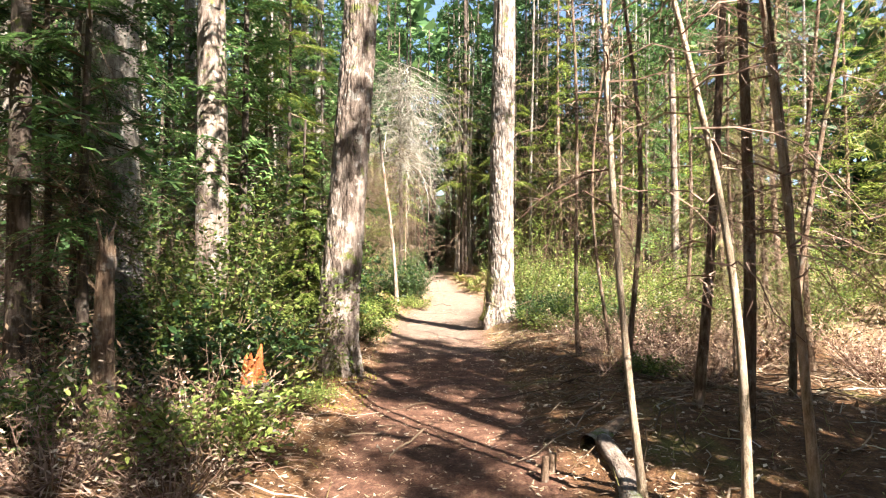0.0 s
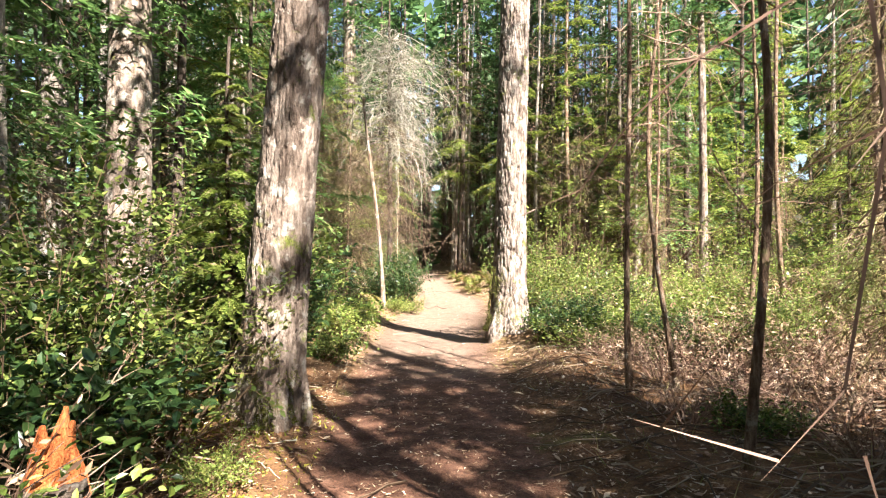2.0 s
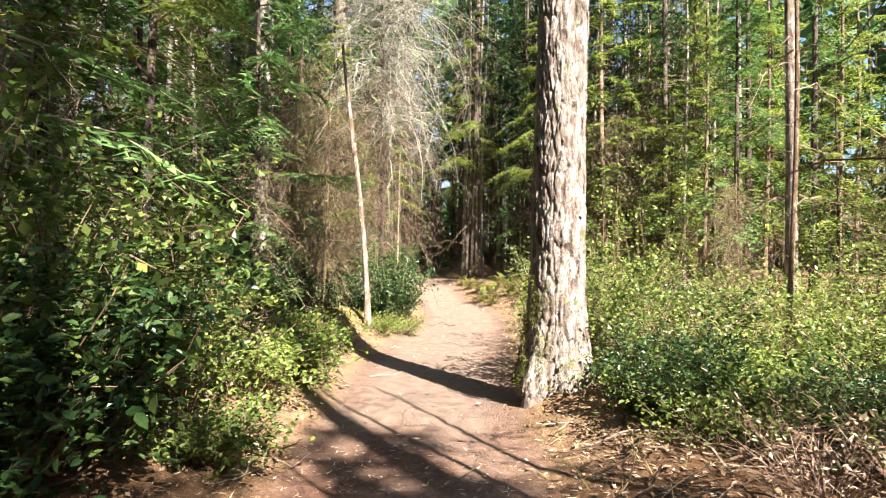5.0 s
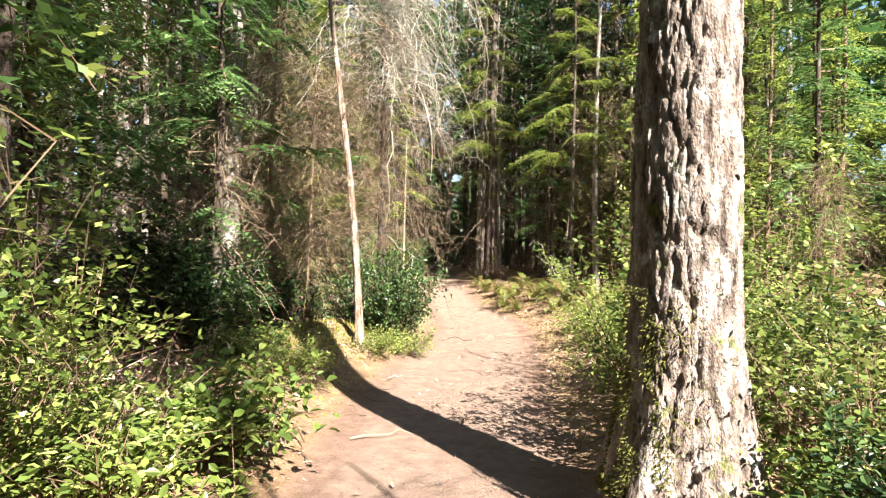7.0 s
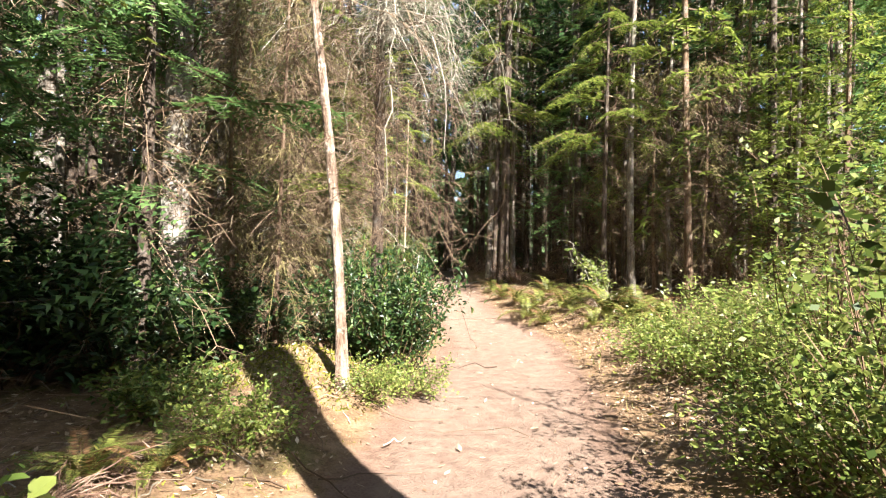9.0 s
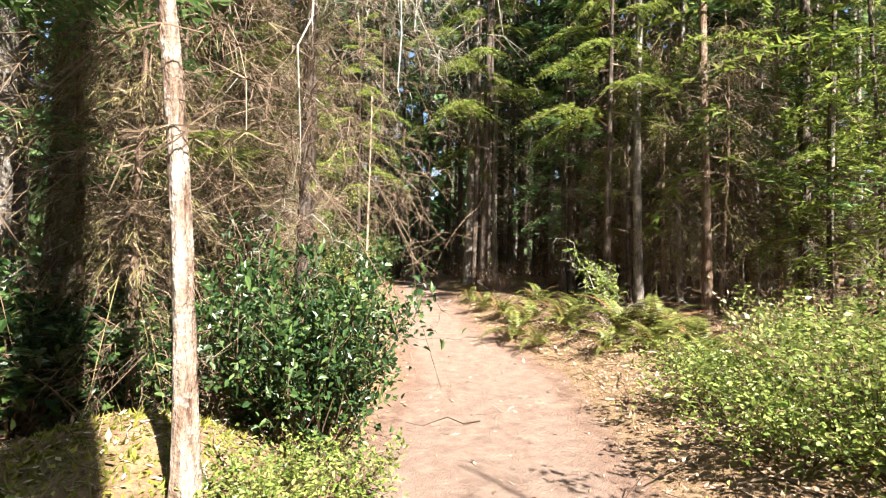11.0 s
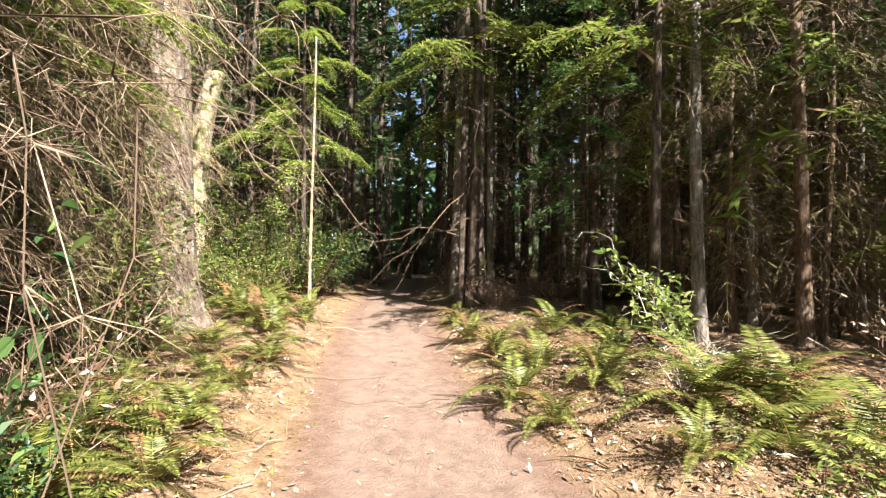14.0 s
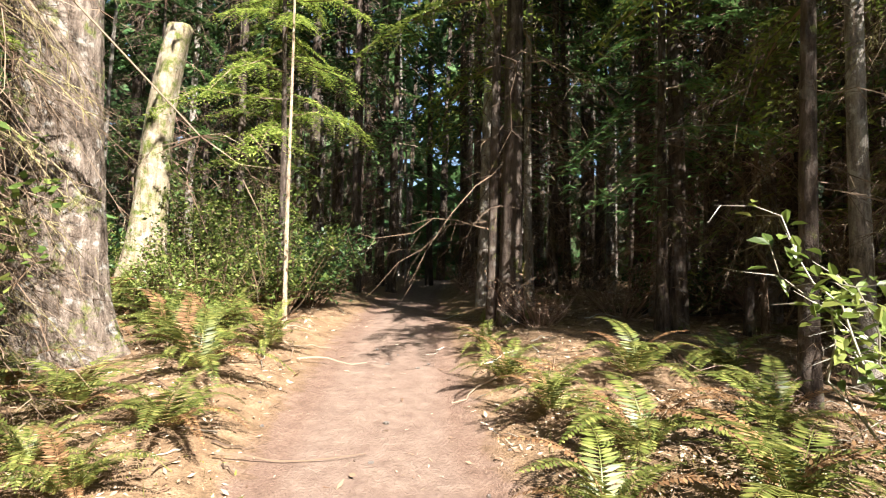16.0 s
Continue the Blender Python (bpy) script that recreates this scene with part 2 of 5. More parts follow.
# ---- mesh helpers ----
class Buf:
    """Collects triangles and quads before they become one mesh."""
    def __init__(self):
        self.v, self.f, self.n = [], [], 0

    def add(self, verts, faces):
        verts = np.asarray(verts, float).reshape(-1, 3)
        self.v.append(verts)
        self.f.append(np.asarray(faces, int) + self.n)
        self.n += len(verts)

    def mesh(self, name, material, smooth=False):
        me = bpy.data.meshes.new(name)
        faces = [row for block in self.f for row in block.tolist()]
        me.from_pydata(np.concatenate(self.v).tolist(), [], faces)
        me.materials.append(material)
        if smooth:
            me.polygons.foreach_set("use_smooth", [True] * len(me.polygons))
        me.update()
        return me


def part(name, data, parent, label="", kind=""):
    ob = new(name, data)
    ob.parent = parent
    return tagged(ob, label, kind=kind)


def unit(a):
    return a / np.maximum(np.linalg.norm(a, axis=-1, keepdims=True), 1e-9)


def tube(buf, pts, radii, sides=6, cap=True):
    pts = np.asarray(pts, float)
    radii = np.asarray(radii, float)
    tan = unit(np.gradient(pts, axis=0))
    ref = np.array([1.0, 0, 0]) if abs(tan[0][0]) < 0.8 else np.array([0, 1.0, 0])
    a = unit(np.cross(tan, ref))
    b = np.cross(tan, a)
    th = np.linspace(0, 2 * np.pi, sides, endpoint=False)
    ring = pts[:, None] + radii[:, None, None] * (np.cos(th)[None, :, None] * a[:, None] + np.sin(th)[None, :, None] * b[:, None])
    n = len(pts)
    i, j = np.meshgrid(np.arange(n - 1), np.arange(sides), indexing="ij")
    k = (j + 1) % sides
    f = np.stack([i * sides + j, i * sides + k, (i + 1) * sides + k, (i + 1) * sides + j], -1).reshape(-1, 4)
    base = buf.n
    buf.add(ring.reshape(-1, 3), f)
    if cap:
        buf.f.append((base + (n - 1) * sides + np.arange(sides))[None, :])


def blades(buf, pos, way, nrm, length, width, kind="diamond"):
    """Many small leaves at once: pos, way (along the leaf), nrm (its upper side)."""
    pos, way = np.asarray(pos, float), unit(np.asarray(way, float))
    side = unit(np.cross(way, nrm))
    up = np.cross(side, way)
    L = np.broadcast_to(length, len(pos))[:, None]
    W = np.broadcast_to(width, len(pos))[:, None]
    m = len(pos)
    if kind == "tri":
        v = np.stack([pos - side * W / 2, pos + side * W / 2, pos + way * L], 1)
        f = np.arange(m)[:, None] * 3 + np.array([0, 1, 2])
    elif kind == "diamond":
        c = pos + way * L * 0.45
        v = np.stack([pos, c + side * W / 2, pos + way * L, c - side * W / 2], 1)
        f = np.arange(m)[:, None] * 4 + np.array([0, 1, 2, 3])
    else:
        c, d = pos + way * L * 0.3, pos + way * L * 0.68
        lift = up * W * 0.25
        v = np.stack([pos, c + side * W / 2 + lift, d + side * W * 0.42 + lift, pos + way * L,
                      d - side * W * 0.42 + lift, c - side * W / 2 + lift], 1)
        f = (np.arange(m)[:, None, None] * 6 + np.array([[0, 1, 2, 3], [0, 3, 4, 5]])).reshape(-1, 4)
    buf.add(v.reshape(-1, 3), f)


def rand_dirs(n, r):
    return unit(r.normal(size=(n, 3)))


def curve_pts(start, way, length, droop, n, r, wobble=0.05):
    """A wandering branch line that sinks (or with a negative droop rises) towards its end."""
    s = np.linspace(0, 1, n)[:, None]
    way = unit(np.asarray(way, float))
    w = np.cumsum(r.normal(size=(n, 3)), 0) * wobble * length / np.sqrt(n)
    w -= w[0]
    return np.asarray(start) + way * length * s + np.array([0, 0, -1.0]) * droop * length * s ** 2 + w


# ---- the lie of the land ----
HY = [-400, 15, 17, 19, 21.2, 24, 29, 60, 400]
HZ = [0, 0, .04, .12, .3, .6, .83, .95, 1.2]
PY = [-400, 0, 5, 10, 13, 16, 18.5, 20, 21.3, 24, 28, 34, 400]
PX = [0, 0, 0, -.1, -.05, .25, .42, .15, -.15, -.4, -.7, -.9, -.9]
PW = [.8, .8, .8, .85, 1.0, 1.0, .95, .85, .75, .7, .6, .6, .6]
WAVES = [(rng.uniform(0.4, 3.2), rng.uniform(0, 6.28), rng.uniform(0, 6.28)) for _ in range(14)]


def land(x, y):
    x, y = np.asarray(x, float), np.asarray(y, float)
    z = np.interp(y, HY, HZ)
    off = np.abs(x - np.interp(y, PY, PX)) - np.interp(y, PY, PW)
    t = np.clip((off + 0.2) / 1.1, 0, 1)
    bank = t * t * (3 - 2 * t)
    z = z + 0.16 * bank
    rough = sum(np.sin(k * (x * np.cos(a) + y * np.sin(a)) + p) / (1 + k) for k, a, p in WAVES)
    z = z + rough * (0.010 + 0.035 * bank)
    z = z + 0.34 * np.exp(-(((x + 1.75) / 0.8) ** 2 + ((y - 15.2) / 0.75) ** 2))     # mossy hump round the snag
    z = z + 0.22 * np.exp(-(((x - 1.15) / 0.6) ** 2 + ((y - 10.5) / 0.6) ** 2))
    z = z + 0.13 * np.exp(-(((x + 1.2) / 0.55) ** 2 + ((y - 6.1) / 0.6) ** 2))      # mossy mound round the first fir
    return z


def steps_axis(fine_lo, fine_hi, step, far, grow=1.22):
    a = list(np.arange(fine_lo, fine_hi + 1e-6, step))
    d = step
    while a[-1] < far:
        d *= grow
        a.append(a[-1] + d)
    d = step
    while a[0] > -far:
        d *= grow
        a.insert(0, a[0] - d)
    return np.array(a)


gx, gy = steps_axis(-3.2, 3.8, 0.095, 600), steps_axis(1.8, 25.5, 0.095, 600)
GX, GY = np.meshgrid(gx, gy, indexing="ij")
GZ = land(GX, GY) + rng.normal(size=GX.shape) * 0.004
nx, ny = GX.shape
ii, jj = np.meshgrid(np.arange(nx - 1), np.arange(ny - 1), indexing="ij")
gb = Buf()
gb.add(np.stack([GX, GY, GZ], -1), np.stack([ii * ny + jj, (ii + 1) * ny + jj, (ii + 1) * ny + jj + 1, ii * ny + jj + 1], -1).reshape(-1, 4))
g_me = gb.mesh("ground", M_GROUND, True)
trod = g_me.attributes.new("trodden", "FLOAT", "POINT")
half = np.interp(GY, PY, PW)
trod.data.foreach_set("value", np.clip(0.5 + (half - np.abs(GX - np.interp(GY, PY, PX))) / 0.7, 0, 1).ravel())
ground = tagged(new("ground", g_me), "forest floor of trodden tan dirt and needle litter", "ground", kind="structure")


# ---- trunks ----
def worley(u, v, nu, nv, r):
    """Distance to the nearest seams between cells on a wrapped grid; 0 at a seam."""
    ju, jv = r.random((nu, nv)), r.random((nu, nv))
    U, V = u * nu, v
    iu, iv = np.floor(U).astype(int), np.floor(V).astype(int)
    d1 = np.full(U.shape, 9.0)
    d2 = np.full(U.shape, 9.0)
    hs, hv = np.zeros(U.shape), r.random((nu, nv))
    for a in (-1, 0, 1):
        for b in (-1, 0, 1):
            cu, cv = iu + a, iv + b
            dx = cu + ju[cu % nu, cv % nv] - U
            dy = cv + jv[cu % nu, cv % nv] - V
            d = np.sqrt(dx * dx + dy * dy)
            d2 = np.where(d < d1, d1, np.minimum(d2, d))
            hs = np.where(d < d1, hv[cu % nu, cv % nv], hs)
            d1 = np.minimum(d1, d)
    return d2 - d1, hs


def trunk_mesh(name, material, height, r0, r1, lean=(0, 0), sides=14, step=0.5, fissure=0.0, flare=0.35, seed=1, detail_to=7.0, bow=0.0, lumps=0.03):
    """A tapered trunk with a flared foot; fissure > 0 cuts bark plates into it."""
    r = np.random.default_rng(seed)
    z = np.concatenate([np.arange(-0.3, detail_to, step), np.linspace(detail_to, height, 12)]) if height > detail_to else np.append(np.arange(-0.3, height, step), height)
    th = np.linspace(0, 2 * np.pi, sides, endpoint=False)
    Z, T = np.meshgrid(z, th, indexing="ij")
    s = np.clip(Z / height, 0, 1)
    rad = r0 + (r1 - r0) * s ** 0.9
    ph = r.uniform(0, 6.28, 6)
    foot = np.exp(-np.clip(Z, 0, None) / 0.35)
    rad = rad * (1 + flare * foot * (1 + 0.45 * np.sin(4 * T + ph[0]) + 0.3 * np.sin(7 * T + ph[1])))
    rad = rad * (1 + lumps * np.sin(2 * T + 0.8 * Z + ph[2]) + lumps * np.sin(3 * T - 1.3 * Z + ph[3]))
    if fissure:
        n_around = max(8, int(2 * np.pi * r0 / 0.058))
        wob = sum(np.sin(Z * k + T * round(a) + p) / k ** 0.5 for k, a, p in zip((3, 7, 13, 21, 34, 55), (2, -3, 5, -7, 9, -13), r.uniform(0, 6, 6)))
        wz = sum(np.sin(Z * k + T * round(a) + p) / a for k, a, p in zip((2, 5, 9, 17), (5, 9, 16, 27), r.uniform(0, 6, 4)))
        twist = T / 6.2832 + 0.016 * wob
        seam, tall = worley(twist, (Z + 1) / 0.32 + 0.5 * wz, n_around, 97, r)
        seam2, flake = worley(twist + 0.02 * wz, (Z + 1) / 0.085, n_around * 2, 211, r)
        plate = np.clip(seam / 0.17, 0, 1) ** 0.55
        rad = rad + fissure * (plate * (0.65 + 0.35 * tall) - 1.0) + fissure * 0.30 * plate * (np.clip(seam2 / 0.25, 0, 1) * (0.5 + 0.5 * flake) - 0.5)
    cx = lean[0] * Z + bow * np.sin(Z / height * 5 + ph[5])
    cy = lean[1] * Z + bow * np.cos(Z / height * 4 + ph[4])
    V = np.stack([cx + rad * np.cos(T), cy + rad * np.sin(T), Z], -1)
    n = len(z)
    i, j = np.meshgrid(np.arange(n - 1), np.arange(sides), indexing="ij")
    k = (j + 1) % sides
    b = Buf()
    b.add(V, np.stack([i * sides + j, i * sides + k, (i + 1) * sides + k, (i + 1) * sides + j], -1).reshape(-1, 4))
    b.f.append(((n - 1) * sides + np.arange(sides))[None, :])
    return b.mesh(name, material, True)


# ---- boughs and crowns ----
def bough_arrays(length, droop, r, fine, medium=False):
    """Twig lines and needles of one flat spray of a conifer, along +y. Returns points, directions, normals, needle lengths and widths."""
    P, D, N, L, W = [], [], [], [], []
    n_tw = int(length / (0.055 if fine else 0.07 if medium else 0.10))
    axis = curve_pts((0, 0, 0), (0, 1, 0.18), length, droop, 24, r, 0.06)
    tips = []
    for i in range(n_tw):
        s = 0.12 + 0.88 * (i + r.random()) / n_tw
        k = s * 23
        a = axis[int(k)] + (axis[min(int(k) + 1, 23)] - axis[int(k)]) * (k % 1)
        ad = unit(axis[min(int(k) + 1, 23)] - axis[max(int(k) - 1, 0)])
        for sg in (-1, 1):
            tl = length * (0.08 + 0.42 * (1 - s) ** 0.8 * min(1, s * 4)) * r.uniform(0.55, 1.1)
            d = unit(ad * r.uniform(0.5, 0.95) + np.array([sg * 0.85, 0, r.uniform(-0.30, 0.05)]))
            gap = 0.024 if fine else 0.045 if medium else 0.07
            m = max(2, int(tl / gap))
            q = np.linspace(0, 1, m)[:, None]
            pts = a + d * tl * q + np.array([0, 0, -0.35]) * tl * q * q
            nn = unit(np.array([0, 0, 1.0]) + r.normal(size=3) * 0.25)
            sd = np.cross(d, nn)
            for ss in (-1, 1):
                P.append(pts)
                D.append(unit(d * r.uniform(0.5, 0.8) + sd * ss + r.normal(size=(m, 3)) * 0.16))
                N.append(np.broadcast_to(nn, pts.shape) + r.normal(size=pts.shape) * 0.2)
                ln = (0.060 if fine else 0.095 if medium else 0.15) * (1.1 - 0.5 * q[:, 0]) * r.uniform(0.75, 1.25, m)
                L.append(ln)
                W.append(ln * (0.42 if fine or medium else 0.36))
    return axis, np.concatenate(P), np.concatenate(D), np.concatenate(N), np.concatenate(L), np.concatenate(W)


_br = np.random.default_rng(11)
FINE = [bough_arrays(1.0, d, _br, True) for d in (0.35, 0.5, 0.7)]
MEDIUM = [bough_arrays(1.0, d, _br, False, True) for d in (0.35, 0.55, 0.8)]
COARSE = [bough_arrays(1.0, d, _br, False) for d in (0.3, 0.5, 0.8)]


def put_bough(nb, tb, library, at, az, tilt, size, r, twig_r=0.010):
    axis, P, D, N, L, W = library[r.integers(len(library))]
    c, s = np.cos(az), np.sin(az)
    ct, st = np.cos(tilt), np.sin(tilt)
    R = np.array([[c, -s, 0], [s, c, 0], [0, 0, 1]]) @ np.array([[1, 0, 0], [0, ct, -st], [0, st, ct]])
    blades(nb, at + size * P @ R.T, D @ R.T, N @ R.T, L * size ** 0.5, W * size ** 0.5, "tri")
    tube(tb, at + size * axis[::7] @ R.T, np.linspace(twig_r, 0.003, len(axis[::7])), 3, False)


def crown_meshes(name, z0, z1, reach, n, library, material, seed, twig_mat, sparse_low=0.5, side=None):
    """Needles and limbs of a crown between two heights: wide below, narrow on top."""
    r = np.random.default_rng(seed)
    nb, tb = Buf(), Buf()
    for i in range(n):
        s = (i + r.random()) / n
        s = s ** 0.85
        z = z0 + (z1 - z0) * s
        size = reach * (1.05 - 0.85 * s) * r.uniform(0.7, 1.15)
        az = i * 2.399 + r.uniform(-0.5, 0.5) if side is None else side + r.uniform(-1.1, 1.1)
        put_bough(nb, tb, library, np.array([0, 0, z]), az, r.uniform(-0.35, 0.15) + 0.3 * s, size, r, 0.018)
    return nb.mesh(name + "_needles", material), tb.mesh(name + "_limbs", twig_mat)


def slivers(buf, line, lead, ln, n, r, width=0.006, bends=2, sink=0.45):
    """Thin twigs that leave a branch and curl down on the way."""
    p = line[r.integers(1, len(line), n)]
    d = unit(r.normal(size=(n, 3)) * np.array([1, 1, 0.6]) + lead)
    size = ln * r.uniform(0.5, 1.3, n)
    for k in range(bends):
        l1 = size * (0.26 - 0.05 * k)
        blades(buf, p, d, rand_dirs(n, r), l1, width * (1 - 0.25 * k), "tri")
        p = p + d * l1[:, None] * 0.8
        d = unit(d + r.normal(size=(n, 3)) * 0.45 + np.array([0, 0, -sink]))


def twig_tangle(buf, z0, z1, reach, n, seed, droop=0.7, sub=7, radius=0.008, drawn=0.6):
    """Dead side branches with hanging twigs."""
    r = np.random.default_rng(seed)
    for i in range(n):
        z = r.uniform(z0, z1)
        az = r.uniform(0, 6.28)
        ln = reach * r.uniform(0.4, 1.1)
        line = curve_pts((0, 0, z), (np.cos(az), np.sin(az), r.uniform(-0.1, 0.35)), ln, droop * r.uniform(0.4, 1.3), 6, r, 0.10)
        tube(buf, line, np.linspace(radius, 0.0025, 6), 3, False)
        slivers(buf, line, np.array([np.cos(az), np.sin(az), -drawn]), ln, sub, r)


def at_ground(x, y, rz=0.0, s=1.0, sink=0.0):
    return pose(x, y, float(land(x, y)) - sink, 0, 0, rz) @ Matrix.Scale(s, 4)


def tree(name, trunk, crown, limbs, dead, x, y, rz, label, category="tree", group=""):
    top = tagged(new(name), label, category, group)
    part("trunk", trunk, top)
    if crown:
        part("crown", crown, top)
        part("limb_spray", limbs, top, kind="stuff")
    if dead:
        part("twig_spray", dead, top, "bare dry brown twigs", "stuff")
    top.matrix_basis = at_ground(x, y, rz)
    return top


# ---- the big firs beside the path ----
def fir(x, y, name_label, material, height, r0, lean, seed, rz=0.0, fissure=0.022, sides=150, step=0.028, crown_from=7.0, boughs=80, detail=7.0, reach=2.6, crown=True, bow=0.04, flare=0.35):
    t = trunk_mesh("fir_trunk", material, height, r0, 0.06, lean, sides, step, fissure, flare, seed, detail, bow)
    top = tagged(new("fir_tree"), name_label, "tree", "large firs")
    part("trunk", t, top)
    if crown:
        c, l = crown_meshes("fir", crown_from, height - 0.5, reach, boughs, COARSE, M_NEEDLE, seed, M_TWIG)
        part("crown", c, top).location = (lean[0] * crown_from, lean[1] * crown_from, 0)
        part("limb_spray", l, top, kind="stuff").location = (lean[0] * crown_from, lean[1] * crown_from, 0)
    top.matrix_basis = at_ground(x, y, rz)
    return top


first_fir = fir(-1.27, 6.3, "thick fir trunk with grey-tan flaking furrowed bark beside the path", M_BARK_FIR, 19, 0.235, (0.085, 0.0), 3, fissure=0.042, sides=170, step=0.026, detail=5.0)
second_fir = fir(1.06, 10.45, "sunlit fir trunk with pale deeply furrowed bark, mossy at its foot", M_BARK_LIT, 26, 0.265, (0.022, 0.0), 5, fissure=0.042, flare=0.4, sides=190, step=0.024, detail=5.2, crown_from=12.0, boughs=70)
def foot_moss(top, r0, n, side, height, seed):
    """Moss tufts on the lower bark of a fir, on one side."""
    r = np.random.default_rng(seed)
    a = side + r.normal(size=n) * 0.6
    z = height * r.random(n) ** 1.6
    patch = np.sin(a * 9 + z * 7) + np.sin(a * 4 - z * 13 + 1) > -0.2
    a, z = a[patch], z[patch]
    rad = r0 * (1 + 0.4 * np.exp(-z / 0.35)) - 0.026 + 0.012 * r.random(len(a))
    p = np.stack([rad * np.cos(a) + 0.02 * z, rad * np.sin(a), z], -1)
    d = np.stack([np.cos(a), np.sin(a), -0.5 + 0 * a], -1) + r.normal(size=p.shape) * 0.5
    q = Buf()
    blades(q, p, d, rand_dirs(len(p), r), r.uniform(0.012, 0.03, len(p)), 0.009, "tri")
    part("moss", q.mesh("foot_moss", M_MOSS_BARK), top, "yellow-green moss on the bark")


foot_moss(second_fir, 0.265, 3600, 3.6, 0.95, 221)
foot_moss(first_fir, 0.235, 2600, 5.2, 0.55, 222)
fir(-3.05, 22.4, "broad fir trunk dappled by light behind the ferns", M_BARK_BROWN, 20, 0.38, (-0.03, 0.0), 8, sides=120, step=0.045)
fir(-4.45, 7.3, "massive shaded fir trunk with dark ridged bark", M_BARK_GREY, 24, 0.40, (0.0, 0.0), 12, sides=120, step=0.045)
fir(-3.65, 8.8, "tall fir trunk with smooth pale sunlit bark", M_BARK_FIR, 22, 0.27, (-0.01, 0.0), 14, sides=90, step=0.06, fissure=0.012)

# two firs out of view, added to throw shade on the left side
fir(4.6, 2.6, "unseen tall fir with a narrow high crown, added for shade", M_BARK_FIR, 18, 0.2, (0.0, 0.0), 210, fissure=0.01, sides=36, step=0.12, crown_from=12.6, boughs=120, reach=1.8)
fir(4.1, -0.2, "unseen tall fir with a thin open crown, added for shade", M_BARK_FIR, 15, 0.15, (0.0, 0.0), 211, fissure=0.01, sides=36, step=0.12, crown_from=8.4, boughs=36, reach=1.2)
# added for its shadow on the far end of the path
fir(7.1, 16.9, "slim fir with a dense dark crown, added to shade the path end", M_BARK_FIR, 12, 0.13, (0.0, 0.0), 212, fissure=0.008, sides=30, step=0.14, crown_from=7.6, boughs=64, reach=1.6)
# out of view behind the start, added to shade the left side
fir(1.5, -1.2, "unseen tall fir by the start of the path, added for shade", M_BARK_FIR, 19, 0.2, (0.0, 0.0), 209, fissure=0.01, sides=36, step=0.12, boughs=80)
for x, y, r0, sd in ((-5.0, 19.6, 0.15, 201), (-5.6, 21.8, 0.2, 202), (-6.8, 20.2, 0.19, 203), (-4.4, 24.2, 0.17, 204), (-7.6, 16.4, 0.2, 205), (-6.2, 13.4, 0.18, 206), (7.1, 26.0, 0.2, 207), (10.0, 27.2, 0.22, 208)):
    fir(x, y, "tall straight conifer trunk with pale grey bark", M_BARK_GREY, 17, r0, (rng.normal() * 0.01, 0.0), sd, fissure=0.008, sides=36, step=0.12, boughs=46)

# ---- the white snag, the leaning mossy snag, the thin pole ----
snag = tagged(new("dead_snag"), "bleached white dead tree trunk on a mossy hump", "dead tree")
part("trunk", trunk_mesh("snag_trunk", M_SNAG, 4.8, 0.056, 0.024, (-0.10, 0.01), 40, 0.04, 0.012, 0.3, 21, 4.6, 0.04, 0.11), snag)
b = Buf()
twig_tangle(b, 1.6, 4.4, 0.7, 34, 22, 0.8, 26, 0.0045)
part("twig_spray", b.mesh("snag_twigs", M_TWIG), snag, "dry brown bare twigs", "stuff")
snag.matrix_basis = at_ground(-1.23, 14.78)

lean_snag = tagged(new("leaning_snag"), "leaning broken trunk covered in yellow moss", "dead tree")
part("trunk", trunk_mesh("leaning_trunk", M_BARK_SNAG_MOSS, 4.0, 0.28, 0.18, (0.165, 0.0), 40, 0.08, 0.012, 0.4, 25, 9, 0.05, 0.08), lean_snag)
lean_snag.matrix_basis = at_ground(-4.5, 25.7)

pole = tagged(new("thin_pole_tree"), "very thin straight pale dead sapling by the ferns", "dead tree")
part("trunk", trunk_mesh("pole_trunk", M_BARK_PALE, 4.2, 0.026, 0.012, (0.004, 0.0), 10, 0.2, 0, 0.2, 26, 9, 0.01), pole)
pole.matrix_basis = at_ground(-1.63, 24.0)

# ---- the drooping lichen tree: long bare branches that hang in arcs ----
droopy = tagged(new("lichen_draped_tree"), "half-dead conifer with long drooping lichen-grey branches", "tree")
part("trunk", trunk_mesh("droopy_trunk", M_BARK_DARK, 8.5, 0.09, 0.02, (0, 0), 14, 0.3, 0, 0.3, 31, 12, 0.03), droopy)
b, low = Buf(), Buf()
r = np.random.default_rng(33)
for i in range(300):
    z = r.uniform(1.4, 7.4)
    az = r.uniform(-3.1, 1.0)
    ln = r.uniform(0.6, 2.4)
    line = curve_pts((0, 0, z), (np.cos(az), np.sin(az), r.uniform(0.2, 0.6)), ln, r.uniform(0.7, 1.3) if z > 4.2 else r.uniform(0.4, 1.0), 9, r, 0.17)
    if line[:, 0].max() > 1.30 + 0.35 * max(0, z - 3.5):
        continue
    to = b if z > 4.2 or i % 12 == 0 else low
    tube(to, line, np.linspace(0.009 if z > 4.2 else 0.0048, 0.0018, 9), 4, False)
    slivers(to, line, np.array([np.cos(az), np.sin(az), -0.6]) * 0.6, 0.9 if z > 4.2 else 0.5, 60 if z > 4.2 else 84, r, 0.004 if z > 4.2 else 0.0035, 3, 0.6)
